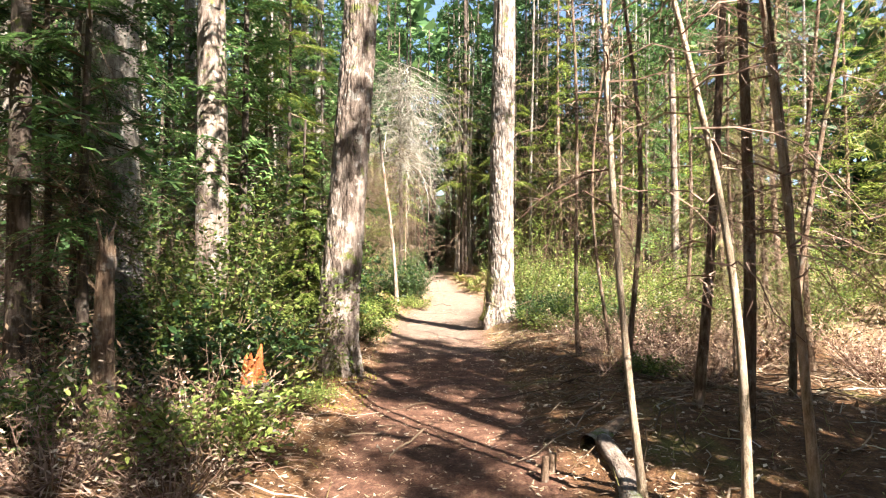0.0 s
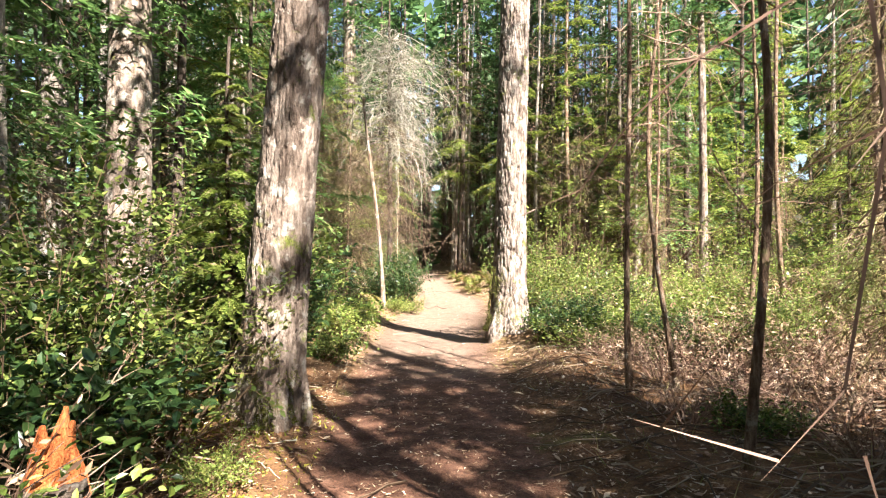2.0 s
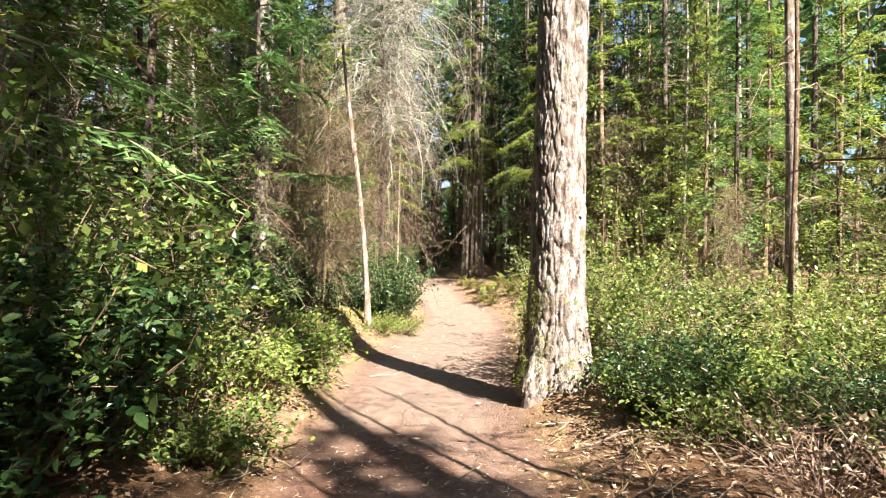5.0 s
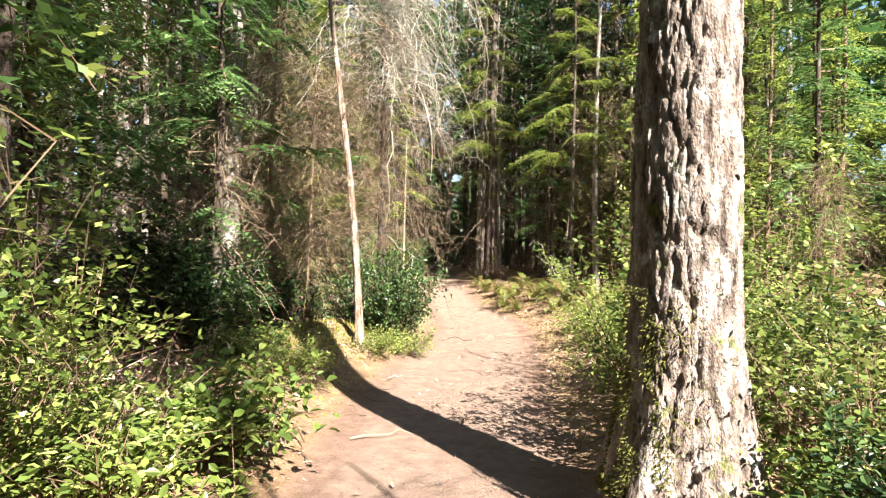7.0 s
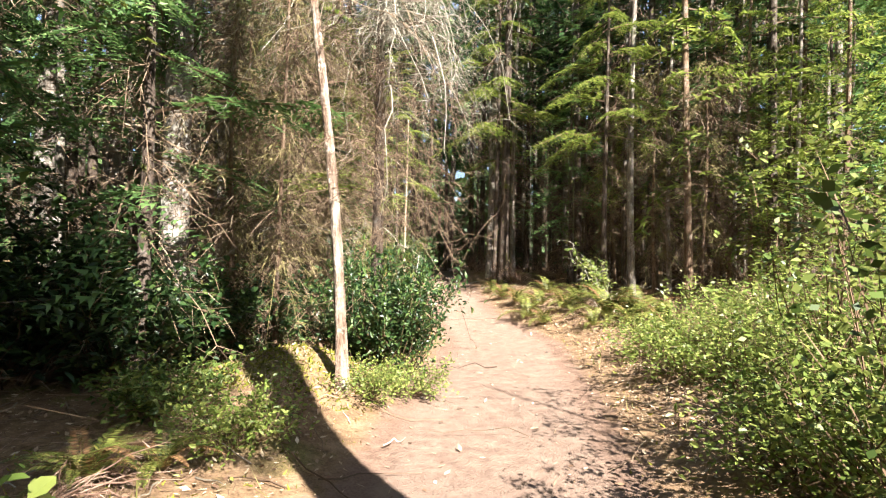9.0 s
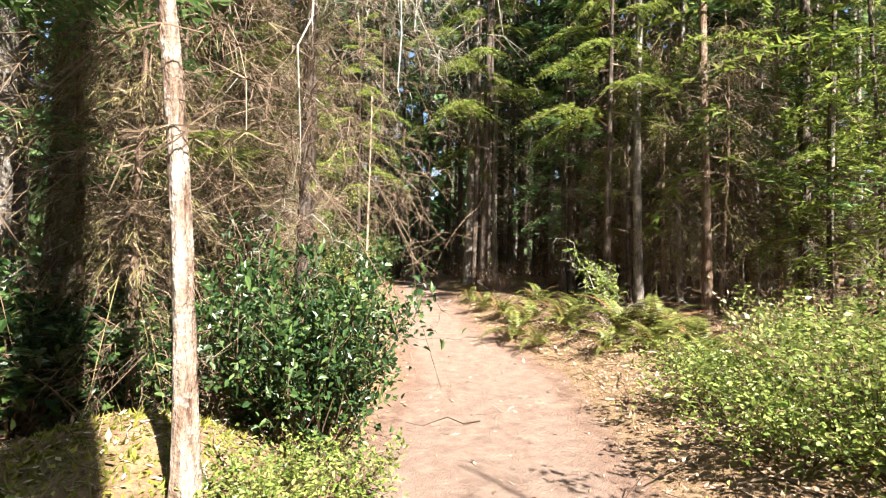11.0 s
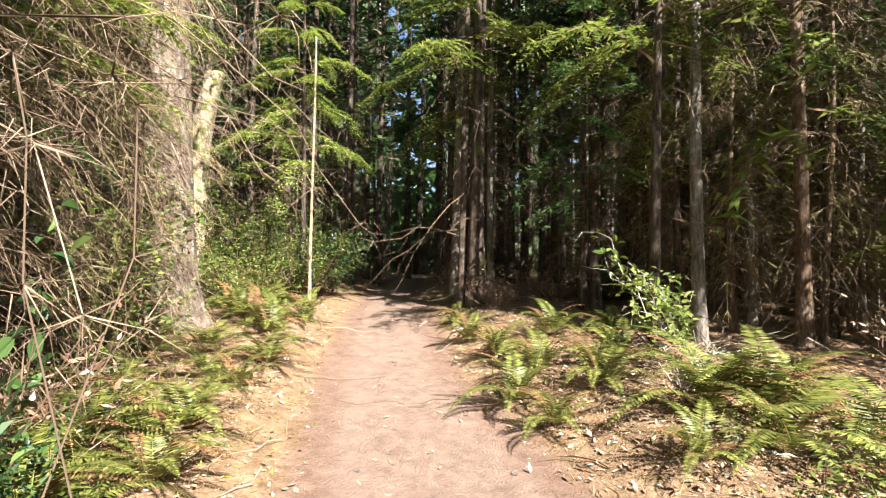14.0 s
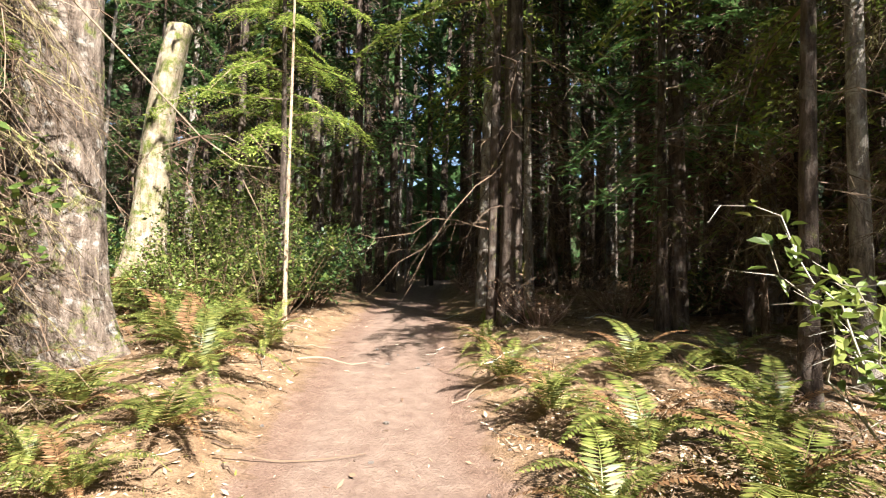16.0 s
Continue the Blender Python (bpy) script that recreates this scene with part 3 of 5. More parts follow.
for i in range(24):
    z, az, ln = r.uniform(2.9, 6.8), r.uniform(-1.9, 0.8), r.uniform(0.7, 1.6)
    q = np.linspace(0, 1, 12)[:, None]
    line = np.array([0, 0, z]) + np.array([np.cos(az), np.sin(az), 0]) * ln * np.sin(q * 1.9) + np.array([0, 0, 1.0]) * ln * (0.5 * q - r.uniform(0.6, 1.7) * q ** 2.2) + np.cumsum(r.normal(size=(12, 3)), 0) * 0.045 * q
    tube(b, line, np.linspace(0.012, 0.003, 12), 4, False)
    slivers(b, line, np.array([np.cos(az), np.sin(az), -0.8]) * 0.5, 0.7, 46, r, 0.004, 3, 0.35)
part("twig_spray", b.mesh("droopy_twigs", M_TWIG_PALE), droopy, "curved grey branches hung with lichen", "stuff")
part("low_twig_spray", low.mesh("droopy_low_twigs", M_TWIG), droopy, "dry brown hanging twigs", "stuff")
c, l = crown_meshes("droopy", 2.0, 7, 1.5, 26, FINE, M_NEEDLE_SUN, 35, M_TWIG, side=1.2)
part("crown", c, droopy)
part("limb_spray", l, droopy, kind="stuff")
droopy.matrix_basis = at_ground(-1.35, 17.2)

# ---- forest trees: a few kinds, then many of each ----
def kind_of_tree(height, r0, z0, reach, n, lib, needle, bark, seed, dead_n, dead_z, label, twig=M_TWIG_DARK, bow=0.05):
    t = trunk_mesh("forest_trunk", bark, height, r0, 0.03, (0, 0), 12, 0.4, 0, 0.3, seed, height + 1, bow)
    c, l = crown_meshes("forest", z0, height, reach, n, lib, needle, seed, M_TWIG_DARK)
    d = None
    if dead_n:
        db = Buf()
        twig_tangle(db, dead_z[0], dead_z[1], 1.3, dead_n, seed + 1, 0.8, 11, 0.008)
        d = db.mesh("forest_twigs", twig)
    return t, c, l, d, label


KINDS = [
    kind_of_tree(16, 0.13, 4.5, 2.3, 38, COARSE, M_NEEDLE_SHADE, M_BARK_DARK, 41, 44, (1.0, 6.0), "slender shaded conifer with dead brown lower branches"),
    kind_of_tree(14, 0.10, 5.0, 1.9, 32, COARSE, M_NEEDLE_SHADE, M_BARK_DARK, 43, 38, (0.8, 6.5), "thin shaded conifer with a bare twiggy trunk"),
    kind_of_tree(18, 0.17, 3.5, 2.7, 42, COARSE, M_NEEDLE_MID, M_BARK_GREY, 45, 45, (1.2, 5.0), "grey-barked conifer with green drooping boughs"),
    kind_of_tree(11, 0.08, 1.8, 1.9, 44, COARSE, M_NEEDLE_SUN, M_BARK_SAPLING, 47, 30, (0.5, 4.0), "young yellow-green conifer with hanging boughs", M_TWIG),
    kind_of_tree(15, 0.12, 2.6, 2.1, 40, COARSE, M_NEEDLE_MID, M_BARK_DARK, 49, 40, (0.6, 4.5), "green hemlock with layered drooping boughs"),
]
PROTO = {}
SUN_XY = np.array([SUN_DIR.x, SUN_DIR.y]) / SUN_DIR.z


def shades_path(x, y, z0, z1, reach):
    """Whether a crown there would throw its shadow on the sunny stretch of the path."""
    for z in np.linspace(z0, z1, 10):
        s = (z - z0) / max(z1 - z0, 0.1)
        rad = reach * (1.0 - 0.75 * s) * 0.6
        sx, sy = x - SUN_XY[0] * z, y - SUN_XY[1] * z
        if 9.8 - rad < sy < 20.6 + rad and -1.6 - rad < sx < 2.0 + rad:
            return True
    return False


CROWN = [(4.5, 16, 2.2), (5, 14, 1.8), (3.5, 18, 2.6), (1.8, 11, 1.9), (2.6, 15, 2.0)]


def plant(k, x, y, s=1.0, rz=None):
    m = at_ground(x, y, rng.uniform(0, 360) if rz is None else rz, s)
    if k not in PROTO:
        t, c, l, d, label = KINDS[k]
        PROTO[k] = tree("conifer_tree", t, c, l, d, x, y, 0, label, "tree", "forest trees")
        PROTO[k].matrix_basis = at_ground(x, y)
    else:
        copy_thing(PROTO[k], m)


taken = []


def free(x, y, gap):
    return all((x - a) ** 2 + (y - c) ** 2 > gap * gap for a, c in taken)


def scatter(n, xr, yr, kinds, gap, keep, sizes=(0.8, 1.2), tries=40):
    for _ in range(n):
        for _ in range(tries):
            x, y = rng.uniform(*xr), rng.uniform(*yr)
            k = kinds[rng.integers(len(kinds))]
            s = rng.uniform(*sizes)
            if free(x, y, gap) and keep(x, y) and not shades_path(x, y, CROWN[k][0] * s, CROWN[k][1] * s, CROWN[k][2] * s):
                plant(k, x, y, s)
                taken.append((x, y))
                break


def px(y):
    return np.interp(y, PY, PX)


taken += [(-1.17, 6.3), (1.12, 10.45), (-2.85, 22.4), (-4.45, 7.3), (-3.65, 8.8), (-1.45, 15), (-1.35, 17.2), (-5.1, 27.2), (-1.63, 24)]
# the dark stand at the end of the path, shade put into its needles
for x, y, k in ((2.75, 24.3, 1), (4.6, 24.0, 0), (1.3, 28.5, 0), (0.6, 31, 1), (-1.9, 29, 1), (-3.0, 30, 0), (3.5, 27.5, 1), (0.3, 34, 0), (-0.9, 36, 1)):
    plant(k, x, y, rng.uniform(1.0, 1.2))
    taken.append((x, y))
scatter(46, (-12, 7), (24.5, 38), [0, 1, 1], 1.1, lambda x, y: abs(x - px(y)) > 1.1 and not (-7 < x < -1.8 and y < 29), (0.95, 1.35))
scatter(12, (7, 17), (24.5, 38), [2, 1, 4], 2.0, lambda x, y: True)
# the old wood to the left
scatter(24, (-12, -3.2), (1, 25), [0, 2, 2, 4], 1.6, lambda x, y: x < -3.2 - 0.05 * abs(y - 12))
# the lighter wood to the right
scatter(10, (5.0, 18), (9, 28), [3, 3, 4, 3], 1.7, lambda x, y: x > 0.20 * y + 2.6 and (x > 13 or y > 20.5))
scatter(7, (3.8, 8.5), (21.8, 25), [3, 1, 1], 1.4, lambda x, y: x > 3.4)
# young trees to the right, sunlight put into their yellow-green needle colour
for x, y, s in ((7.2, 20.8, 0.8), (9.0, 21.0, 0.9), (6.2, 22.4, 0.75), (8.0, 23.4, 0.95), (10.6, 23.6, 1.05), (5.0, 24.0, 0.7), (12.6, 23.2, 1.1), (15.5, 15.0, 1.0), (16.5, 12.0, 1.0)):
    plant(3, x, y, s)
    taken.append((x, y))
# unseen trees, added behind and beside the walker to shade the first stretch
for x, y, k, s in ((5.45, -0.85, 2, 0.62), (5.45, 0.75, 2, 0.6), (4.35, 0.05, 2, 0.50), (4.45, 1.75, 4, 0.58), (6.55, -1.35, 2, 0.68), (6.45, 0.15, 4, 0.8), (5.85, -8.45, 2, 1.0), (9.25, -9.85, 2, 1.1),
                   (2.6, -3.7, 4, 1.0), (3.3, -3.6, 2, 0.5), (3.85, 1.85, 4, 0.52), (4.15, 1.05, 2, 0.6), (5.15, -0.15, 4, 0.72), (6.85, -0.65, 4, 0.85), (5.85, 0.15, 4, 0.8)):
    plant(k, x, y, s)
    taken.append((x, y))
scatter(9, (-9, -1.4), (-12, -3), [0, 2, 4], 2.0, lambda x, y: True)


# ---- young hemlocks with fine feathery boughs near the path ----
def hemlock_kind(z0, z1, reach, n, seed, needle, label, r0=0.07, dead=40, lib=FINE):
    tr = trunk_mesh("hemlock_trunk", M_BARK_DARK, z1 + 0.3, r0, 0.012, (0, 0), 12, 0.3, 0, 0.3, seed, z1 + 1, 0.03)
    c, l = crown_meshes("hemlock", z0, z1, reach, n, lib, needle, seed, M_TWIG)
    db = Buf()
    twig_tangle(db, 0.5, z0 + 1.2, reach * 0.7, dead, seed + 1, 0.7, 22, 0.006)
    return tr, c, l, db.mesh("hemlock_twigs", M_TWIG), label


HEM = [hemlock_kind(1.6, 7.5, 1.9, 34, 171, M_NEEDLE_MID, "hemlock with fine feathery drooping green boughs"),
       hemlock_kind(2.9, 8.5, 2.0, 32, 173, M_NEEDLE_SUN, "hemlock with sunlit feathery yellow-green boughs", 0.07, 12),
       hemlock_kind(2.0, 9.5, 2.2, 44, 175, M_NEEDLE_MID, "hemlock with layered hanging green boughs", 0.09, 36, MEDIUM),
       hemlock_kind(1.2, 7.0, 1.9, 40, 176, M_NEEDLE_SUN, "young hemlock with hanging yellow-green boughs", 0.06, 30, MEDIUM),
       hemlock_kind(1.5, 7.0, 1.8, 36, 178, M_NEEDLE_SHADE, "shaded hemlock with dark hanging boughs and dry twigs", 0.045, 40)]
HEM_PROTO = {}
for k, x, y, s, rz in ((0, -4.2, 13.0, 1.0, 0), (1, -3.3, 11.7, 0.85, 45), (0, -3.5, 5.4, 0.85, 70), (1, 2.9, 22.0, 1.0, 0), (1, -3.1, 20.2, 0.9, 120), (0, -3.4, 15.4, 1.1, 200), (1, 0.75, 25.0, 1.15, 40), (2, -3.5, 9.6, 0.9, 130), (2, 5.6, 23.0, 1.0, 260),
                       (2, -5.2, 12.6, 1.0, 0), (2, -5.6, 17.4, 1.1, 50), (2, -4.6, 21.2, 1.0, 90), (2, -6.4, 9.6, 1.1, 140), (2, -5.8, 5.8, 1.0, 190), (2, -6.2, 29.6, 1.1, 230), (3, -3.9, 29.4, 0.9, 10), (2, 6.9, 18.6, 0.9, 30), (1, -1.95, 24.7, 0.75, 200), (2, 3.9, 26.0, 1.1, 10), (2, 1.9, 27.6, 1.1, 60), (2, -1.4, 31.0, 1.2, 100),
                       (3, 6.6, 21.6, 0.8, 0), (3, 4.4, 24.8, 0.9, 160), (3, 14.4, 14.4, 1.1, 200), (3, 7.0, 25.4, 1.1, 240), (3, 11.2, 24.6, 1.3, 280), (2, 8.8, 25.2, 1.2, 20), (2, 5.8, 27.4, 1.2, 70),
                       (3, 8.2, 13.0, 0.8, 15), (3, 9.6, 15.2, 0.9, 75), (3, 11.5, 12.5, 1.0, 135), (3, 8.0, 16.8, 0.7, 195), (3, 12.5, 10.5, 1.0, 315), (3, 9.2, 10.2, 0.75, 5), (2, 2.6, 24.2, 0.75, 15), (1, -2.9, 19.6, 0.8, 220), (0, -2.5, 17.9, 0.75, 100), (4, -4.3, 5.9, 0.9, 170), (4, -5.2, 15.2, 0.9, 60)):
    if k not in HEM_PROTO:
        HEM_PROTO[k] = tree("hemlock_tree", *HEM[k][:4], x, y, rz, HEM[k][4], "tree", "young hemlocks")
    else:
        copy_thing(HEM_PROTO[k], at_ground(x, y, rz, s))

firlet = hemlock_kind(0.5, 2.6, 0.62, 44, 177, M_LEAF_BRIGHT, "small young fir with a pointed tip in the shrubs", 0.02, 4)
tree("young_fir", *firlet[:4], -1.62, 6.5, 0, firlet[4], "tree")

# ---- thickets of dry brown twiggy young trees ----
tk = Buf()
twig_tangle(tk, 0.3, 4.9, 0.85, 120, 181, 1.0, 24, 0.0045, 0.9)
to = Buf()
twig_tangle(to, 0.8, 4.9, 0.75, 70, 183, 1.1, 30, 0.004, 1.2)
OLIVE = to.mesh("twiggy_olive_twigs", M_TWIG_OLIVE)
TWIGGY = (trunk_mesh("twiggy_stem", M_BARK_SAPLING, 5.2, 0.04, 0.012, (0, 0), 10, 0.3, 0, 0.3, 182, 9, 0.05), None, None, tk.mesh("twiggy_twigs", M_TWIG))
tw_proto = None
for x, y, s in ((-2.3, 18.5, 1.0), (-2.9, 19.3, 1.1), (-2.6, 17.6, 1.0), (-3.4, 18.2, 1.2), (-3.3, 20.6, 1.1), (-2.3, 16.3, 0.9), (-3.1, 16.9, 1.1), (-4.1, 19.4, 1.2), (3.9, 6.6, 0.9), (4.8, 5.6, 1.0), (3.1, 5.9, 0.75), (3.7, 24.2, 1.0), (5.2, 22.4, 1.1), (4.3, 22.9, 1.1), (6.2, 23.4, 1.2), (5.2, 15.6, 0.55), (9.8, 17.6, 0.8), (6.4, 17.6, 0.6),
                (-3.5, 21.4, 1.05), (-3.9, 22.2, 1.1), (-2.75, 20.0, 0.9), (-2.5, 20.9, 0.9), (-2.95, 20.7, 1.05)):
    if tw_proto is None:
        tw_proto = tree("twiggy_dead_tree", *TWIGGY, x, y, 0, "young dead conifer thick with dry brown twigs", "dead tree", "twiggy dead trees")
        part("hanging_spray", OLIVE, tw_proto, "olive lichened hanging twigs", "stuff")
    else:
        copy_thing(tw_proto, at_ground(x, y, x * 97, s))


# ---- close stands of thin poles hung with dry twigs ----
def pole_kind(height, r0, n, reach, seed, bark, twig, low):
    q = Buf()
    twig_tangle(q, low, height * 0.85, reach, n, seed, 0.95, 12, 0.005, 0.9)
    return trunk_mesh("pole_conifer_trunk", bark, height, r0, 0.02, (0, 0), 9, 0.4, 0, 0.25, seed, height + 1, 0.08), q.mesh("pole_conifer_twigs", twig)


POLES = [pole_kind(12.0, 0.075, 84, 1.0, 301, M_BARK_DARK, M_TWIG_DARK, 0.5), pole_kind(10.0, 0.055, 76, 0.9, 303, M_BARK_GREY, M_TWIG, 0.7),
         pole_kind(9.0, 0.045, 66, 0.8, 305, M_BARK_DARK, M_TWIG_RED, 1.0), pole_kind(13.0, 0.09, 60, 1.2, 307, M_BARK_GREY, M_TWIG_DARK, 1.6)]
POLE_PROTO = {}
pr = np.random.default_rng(311)


def poles(n, xr, yr, kinds, gap, keep):
    for _ in range(n):
        for _ in range(30):
            x, y = pr.uniform(*xr), pr.uniform(*yr)
            if free(x, y, gap) and keep(x, y):
                break
        else:
            continue
        k = kinds[pr.integers(len(kinds))]
        if k not in POLE_PROTO:
            POLE_PROTO[k] = tree("pole_conifer", POLES[k][0], None, None, POLES[k][1], x, y, 0, "thin straight conifer pole hung with dry brown twigs", "tree", "pole stand")
        else:
            copy_thing(POLE_PROTO[k], at_ground(x, y, pr.uniform(0, 360), pr.uniform(0.85, 1.25)))
        taken.append((x, y))


poles(110, (-9, 13), (25, 42), [0, 1, 2, 3, 1], 0.75, lambda x, y: abs(x - px(y)) > 1.0 and not (-6.5 < x < -1.8 and y < 28.5))
poles(26, (3.2, 9.5), (22.3, 27.5), [1, 2, 2, 3], 0.7, lambda x, y: x > 3.2)
poles(26, (-10, -4.4), (11, 27), [0, 1, 3], 0.8, lambda x, y: not (y > 22.5 and x > -6.5))


# ---- the far woods all round: foliage and trunks too many to count ----
def far_woods(n, r_in, r_out, seed):
    r = np.random.default_rng(seed)
    a = r.uniform(0, 2 * np.pi, n)
    d = r.uniform(r_in, r_out, n)
    lump = 1 + 0.25 * np.sin(a * 9) + 0.2 * np.sin(a * 23 + 1)
    z = r.random(n) ** np.where(np.arange(n) % 5 < 2, 2.4, 0.9) * 21 * lump
    p = np.stack([d * np.cos(a), 12 + d * np.sin(a), z + 0.3], -1)
    b = Buf()
    ln = r.uniform(0.8, 1.9, n)
    blades(b, p, r.normal(size=p.shape) * np.array([1, 1, 0.5]) + np.array([0, 0, -0.5]), rand_dirs(n, r), ln, ln * 0.75, "tri")
    return b.mesh("far_woods", M_NEEDLE)


tagged(new("far_woods", far_woods(50000, 30, 48, 57)), "distant dense dark-green conifer woods", "woods", kind="stuff")
b = Buf()
r = np.random.default_rng(58)
for _ in range(520):
    a, d = r.uniform(0, 6.28), r.uniform(29, 48)
    x, y = d * np.cos(a), 12 + d * np.sin(a)
    tube(b, [(x, y, -0.3), (x + r.normal() * 0.3, y, 17)], [r.uniform(0.08, 0.22), 0.05], 5, False)
tagged(new("far_trunks", b.mesh("far_trunks", M_BARK_DARK)), "distant dark tree trunks standing close together", "woods", kind="stuff")




def far_shade_build(nt):
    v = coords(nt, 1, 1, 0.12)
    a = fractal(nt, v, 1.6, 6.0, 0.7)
    # near-black stops stand for the shade between far trees
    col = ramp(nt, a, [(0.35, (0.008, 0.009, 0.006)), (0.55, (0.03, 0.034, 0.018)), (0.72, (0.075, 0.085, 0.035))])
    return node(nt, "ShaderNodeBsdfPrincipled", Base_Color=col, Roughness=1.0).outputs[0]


# backdrop ring that closes the distant woods, their deep shade put into its colour
M_FAR = mat("shaded_wood_edge", far_shade_build)
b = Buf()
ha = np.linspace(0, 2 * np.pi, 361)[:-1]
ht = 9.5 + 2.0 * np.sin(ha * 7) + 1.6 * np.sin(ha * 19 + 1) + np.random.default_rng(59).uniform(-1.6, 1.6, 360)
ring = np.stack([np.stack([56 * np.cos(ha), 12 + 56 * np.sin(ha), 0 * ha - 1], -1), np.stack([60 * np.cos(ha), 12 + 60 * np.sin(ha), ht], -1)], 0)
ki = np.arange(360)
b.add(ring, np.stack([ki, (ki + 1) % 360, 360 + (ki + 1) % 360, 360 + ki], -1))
tagged(new("backdrop", b.mesh("backdrop", M_FAR)), "backdrop ring coloured as the shaded edge of the distant woods", "backdrop", kind="structure")

# ---- saplings on the right ----
def sapling(x, y, height, r0, lean, bow, seed, material=M_BARK_SAPLING, twigs=14, label="thin bare sapling stem with dry side twigs", twig=M_TWIG_RED):
    top = tagged(new("sapling"), label, "sapling", "bare saplings")
    part("stem", trunk_mesh("sapling_stem", material, height, r0, r0 * 0.45, lean, 10, 0.12, 0, 0.25, seed, 20, bow, 0.05), top)
    if twigs:
        r = np.random.default_rng(seed)
        q = Buf()
        for _ in range(twigs):
            z = r.uniform(0.25, 1) * height
            az = r.uniform(0, 6.28)
            c = np.array([lean[0] * z, lean[1] * z, z])
            ln = r.uniform(0.25, 0.85)
            line = curve_pts(c, (np.cos(az), np.sin(az), r.uniform(0.1, 0.8)), ln, r.uniform(0.3, 1.2), 6, r, 0.13)
            tube(q, line, np.linspace(0.006, 0.002, 6), 3, False)
            slivers(q, line, unit(line[-1] - line[0]), ln * 0.95, 13, r, 0.004, 3, 0.3)
        part("twig_spray", q.mesh("sapling_twigs", twig), top, kind="stuff")
    top.matrix_basis = at_ground(x, y)


SAPLINGS = [
    (1.14, 3.1, 4.6, 0.022, (-0.083, 0.0), 0.03, M_BARK_PALE), (1.5, 2.8, 4.2, 0.024, (-0.10, 0.02), 0.08, M_BARK_PALE),
    (2.0, 2.95, 4.4, 0.026, (-0.10, 0.0), 0.03, M_BARK_PALE), (2.13, 3.95, 5.0, 0.045, (0.03, 0.02), 0.05, M_BARK_SAPLING),
    (2.05, 4.45, 5.0, 0.042, (0.09, 0.02), 0.04, M_BARK_SAPLING), (3.6, 5.6, 5.0, 0.035, (0.11, 0.0), 0.05, M_BARK_SAPLING),
    (1.82, 5.3, 4.8, 0.028, (-0.01, 0.0), 0.12, M_BARK_SAPLING), (2.13, 7.25, 5.0, 0.026, (0.0, 0.0), 0.13, M_BARK_SAPLING),
    (1.79, 7.1, 5.2, 0.030, (-0.03, 0.0), 0.04, M_BARK_SAPLING), (3.47, 11.0, 6.0, 0.03, (0.02, 0.0), 0.05, M_BARK_SAPLING),
    (4.4, 6.6, 5.0, 0.04, (0.02, 0.0), 0.06, M_BARK_SAPLING), (3.1, 4.9, 4.6, 0.03, (-0.04, 0.0), 0.05, M_BARK_SAPLING),
    (5.2, 8.5, 6.0, 0.05, (0.0, 0.0), 0.06, M_BARK_SAPLING), (4.2, 9.6, 6.0, 0.035, (0.03, 0.0), 0.06, M_BARK_SAPLING),
    (5.9, 11.5, 7.0, 0.05, (-0.02, 0.0), 0.06, M_BARK_SAPLING),
]
for i, (x, y, hh, r0, lean, bow, m_) in enumerate(SAPLINGS):
    sapling(x, y, hh, r0, lean, bow, 60 + i, m_, 30)


# ---- shrubs ----
def shrub_meshes(height, radius, n_stems, leaves, leaf_len, leaf_mat_, seed, upright=0.6, kind="leaf", ratio=0.5, stem_mat=M_STEM):
    r = np.random.default_rng(seed)
    sb, lb = Buf(), Buf()
    P, D = [], []
    per = leaves // n_stems
    for i in range(n_stems):
        az = r.uniform(0, 6.28)
        out = radius * np.sqrt(r.random())
        d = np.array([np.cos(az) * out, np.sin(az) * out, height * r.uniform(0.5, 1.0)])
        line = curve_pts((np.cos(az) * out * 0.25, np.sin(az) * out * 0.25, -0.05), d, np.linalg.norm(d), -0.12 + 0.4 * (1 - upright), 8, r, 0.07)
        tube(sb, line[::2], np.linspace(0.008, 0.002, 4), 3, False)
        for _ in range(6):
            k = r.integers(2, 8)
            dd = unit(r.normal(size=3) + np.array([0, 0, 0.5]) + 0.6 * unit(d))
            tl = r.uniform(0.14, 0.34) * (0.5 + radius)
            blades(sb, line[k][None], dd[None], rand_dirs(1, r), tl, 0.006, "tri")
            m = max(1, per // 7)
            q = r.uniform(0.15, 1.05, (m, 1))
            P.append(line[k] + dd * tl * q + r.normal(size=(m, 3)) * 0.03)
            D.append(unit(dd * 0.5 + r.normal(size=(m, 3)) * np.array([1, 1, 0.45])))
        m = max(1, per // 7)
        q = r.integers(3, 8, m)
        P.append(line[q] + r.normal(size=(m, 3)) * 0.03)
        D.append(rand_dirs(m, r) * np.array([1, 1, 0.5]))
    P, D = np.concatenate(P), np.concatenate(D)
    ln = leaf_len * r.uniform(0.6, 1.25, len(P))
    blades(lb, P, D, np.array([0, 0, 1.0]) + r.normal(size=P.shape) * 0.45, ln, ln * ratio, kind)
    return sb.mesh("shrub_stems", stem_mat), lb.mesh("shrub_leaves", leaf_mat_)


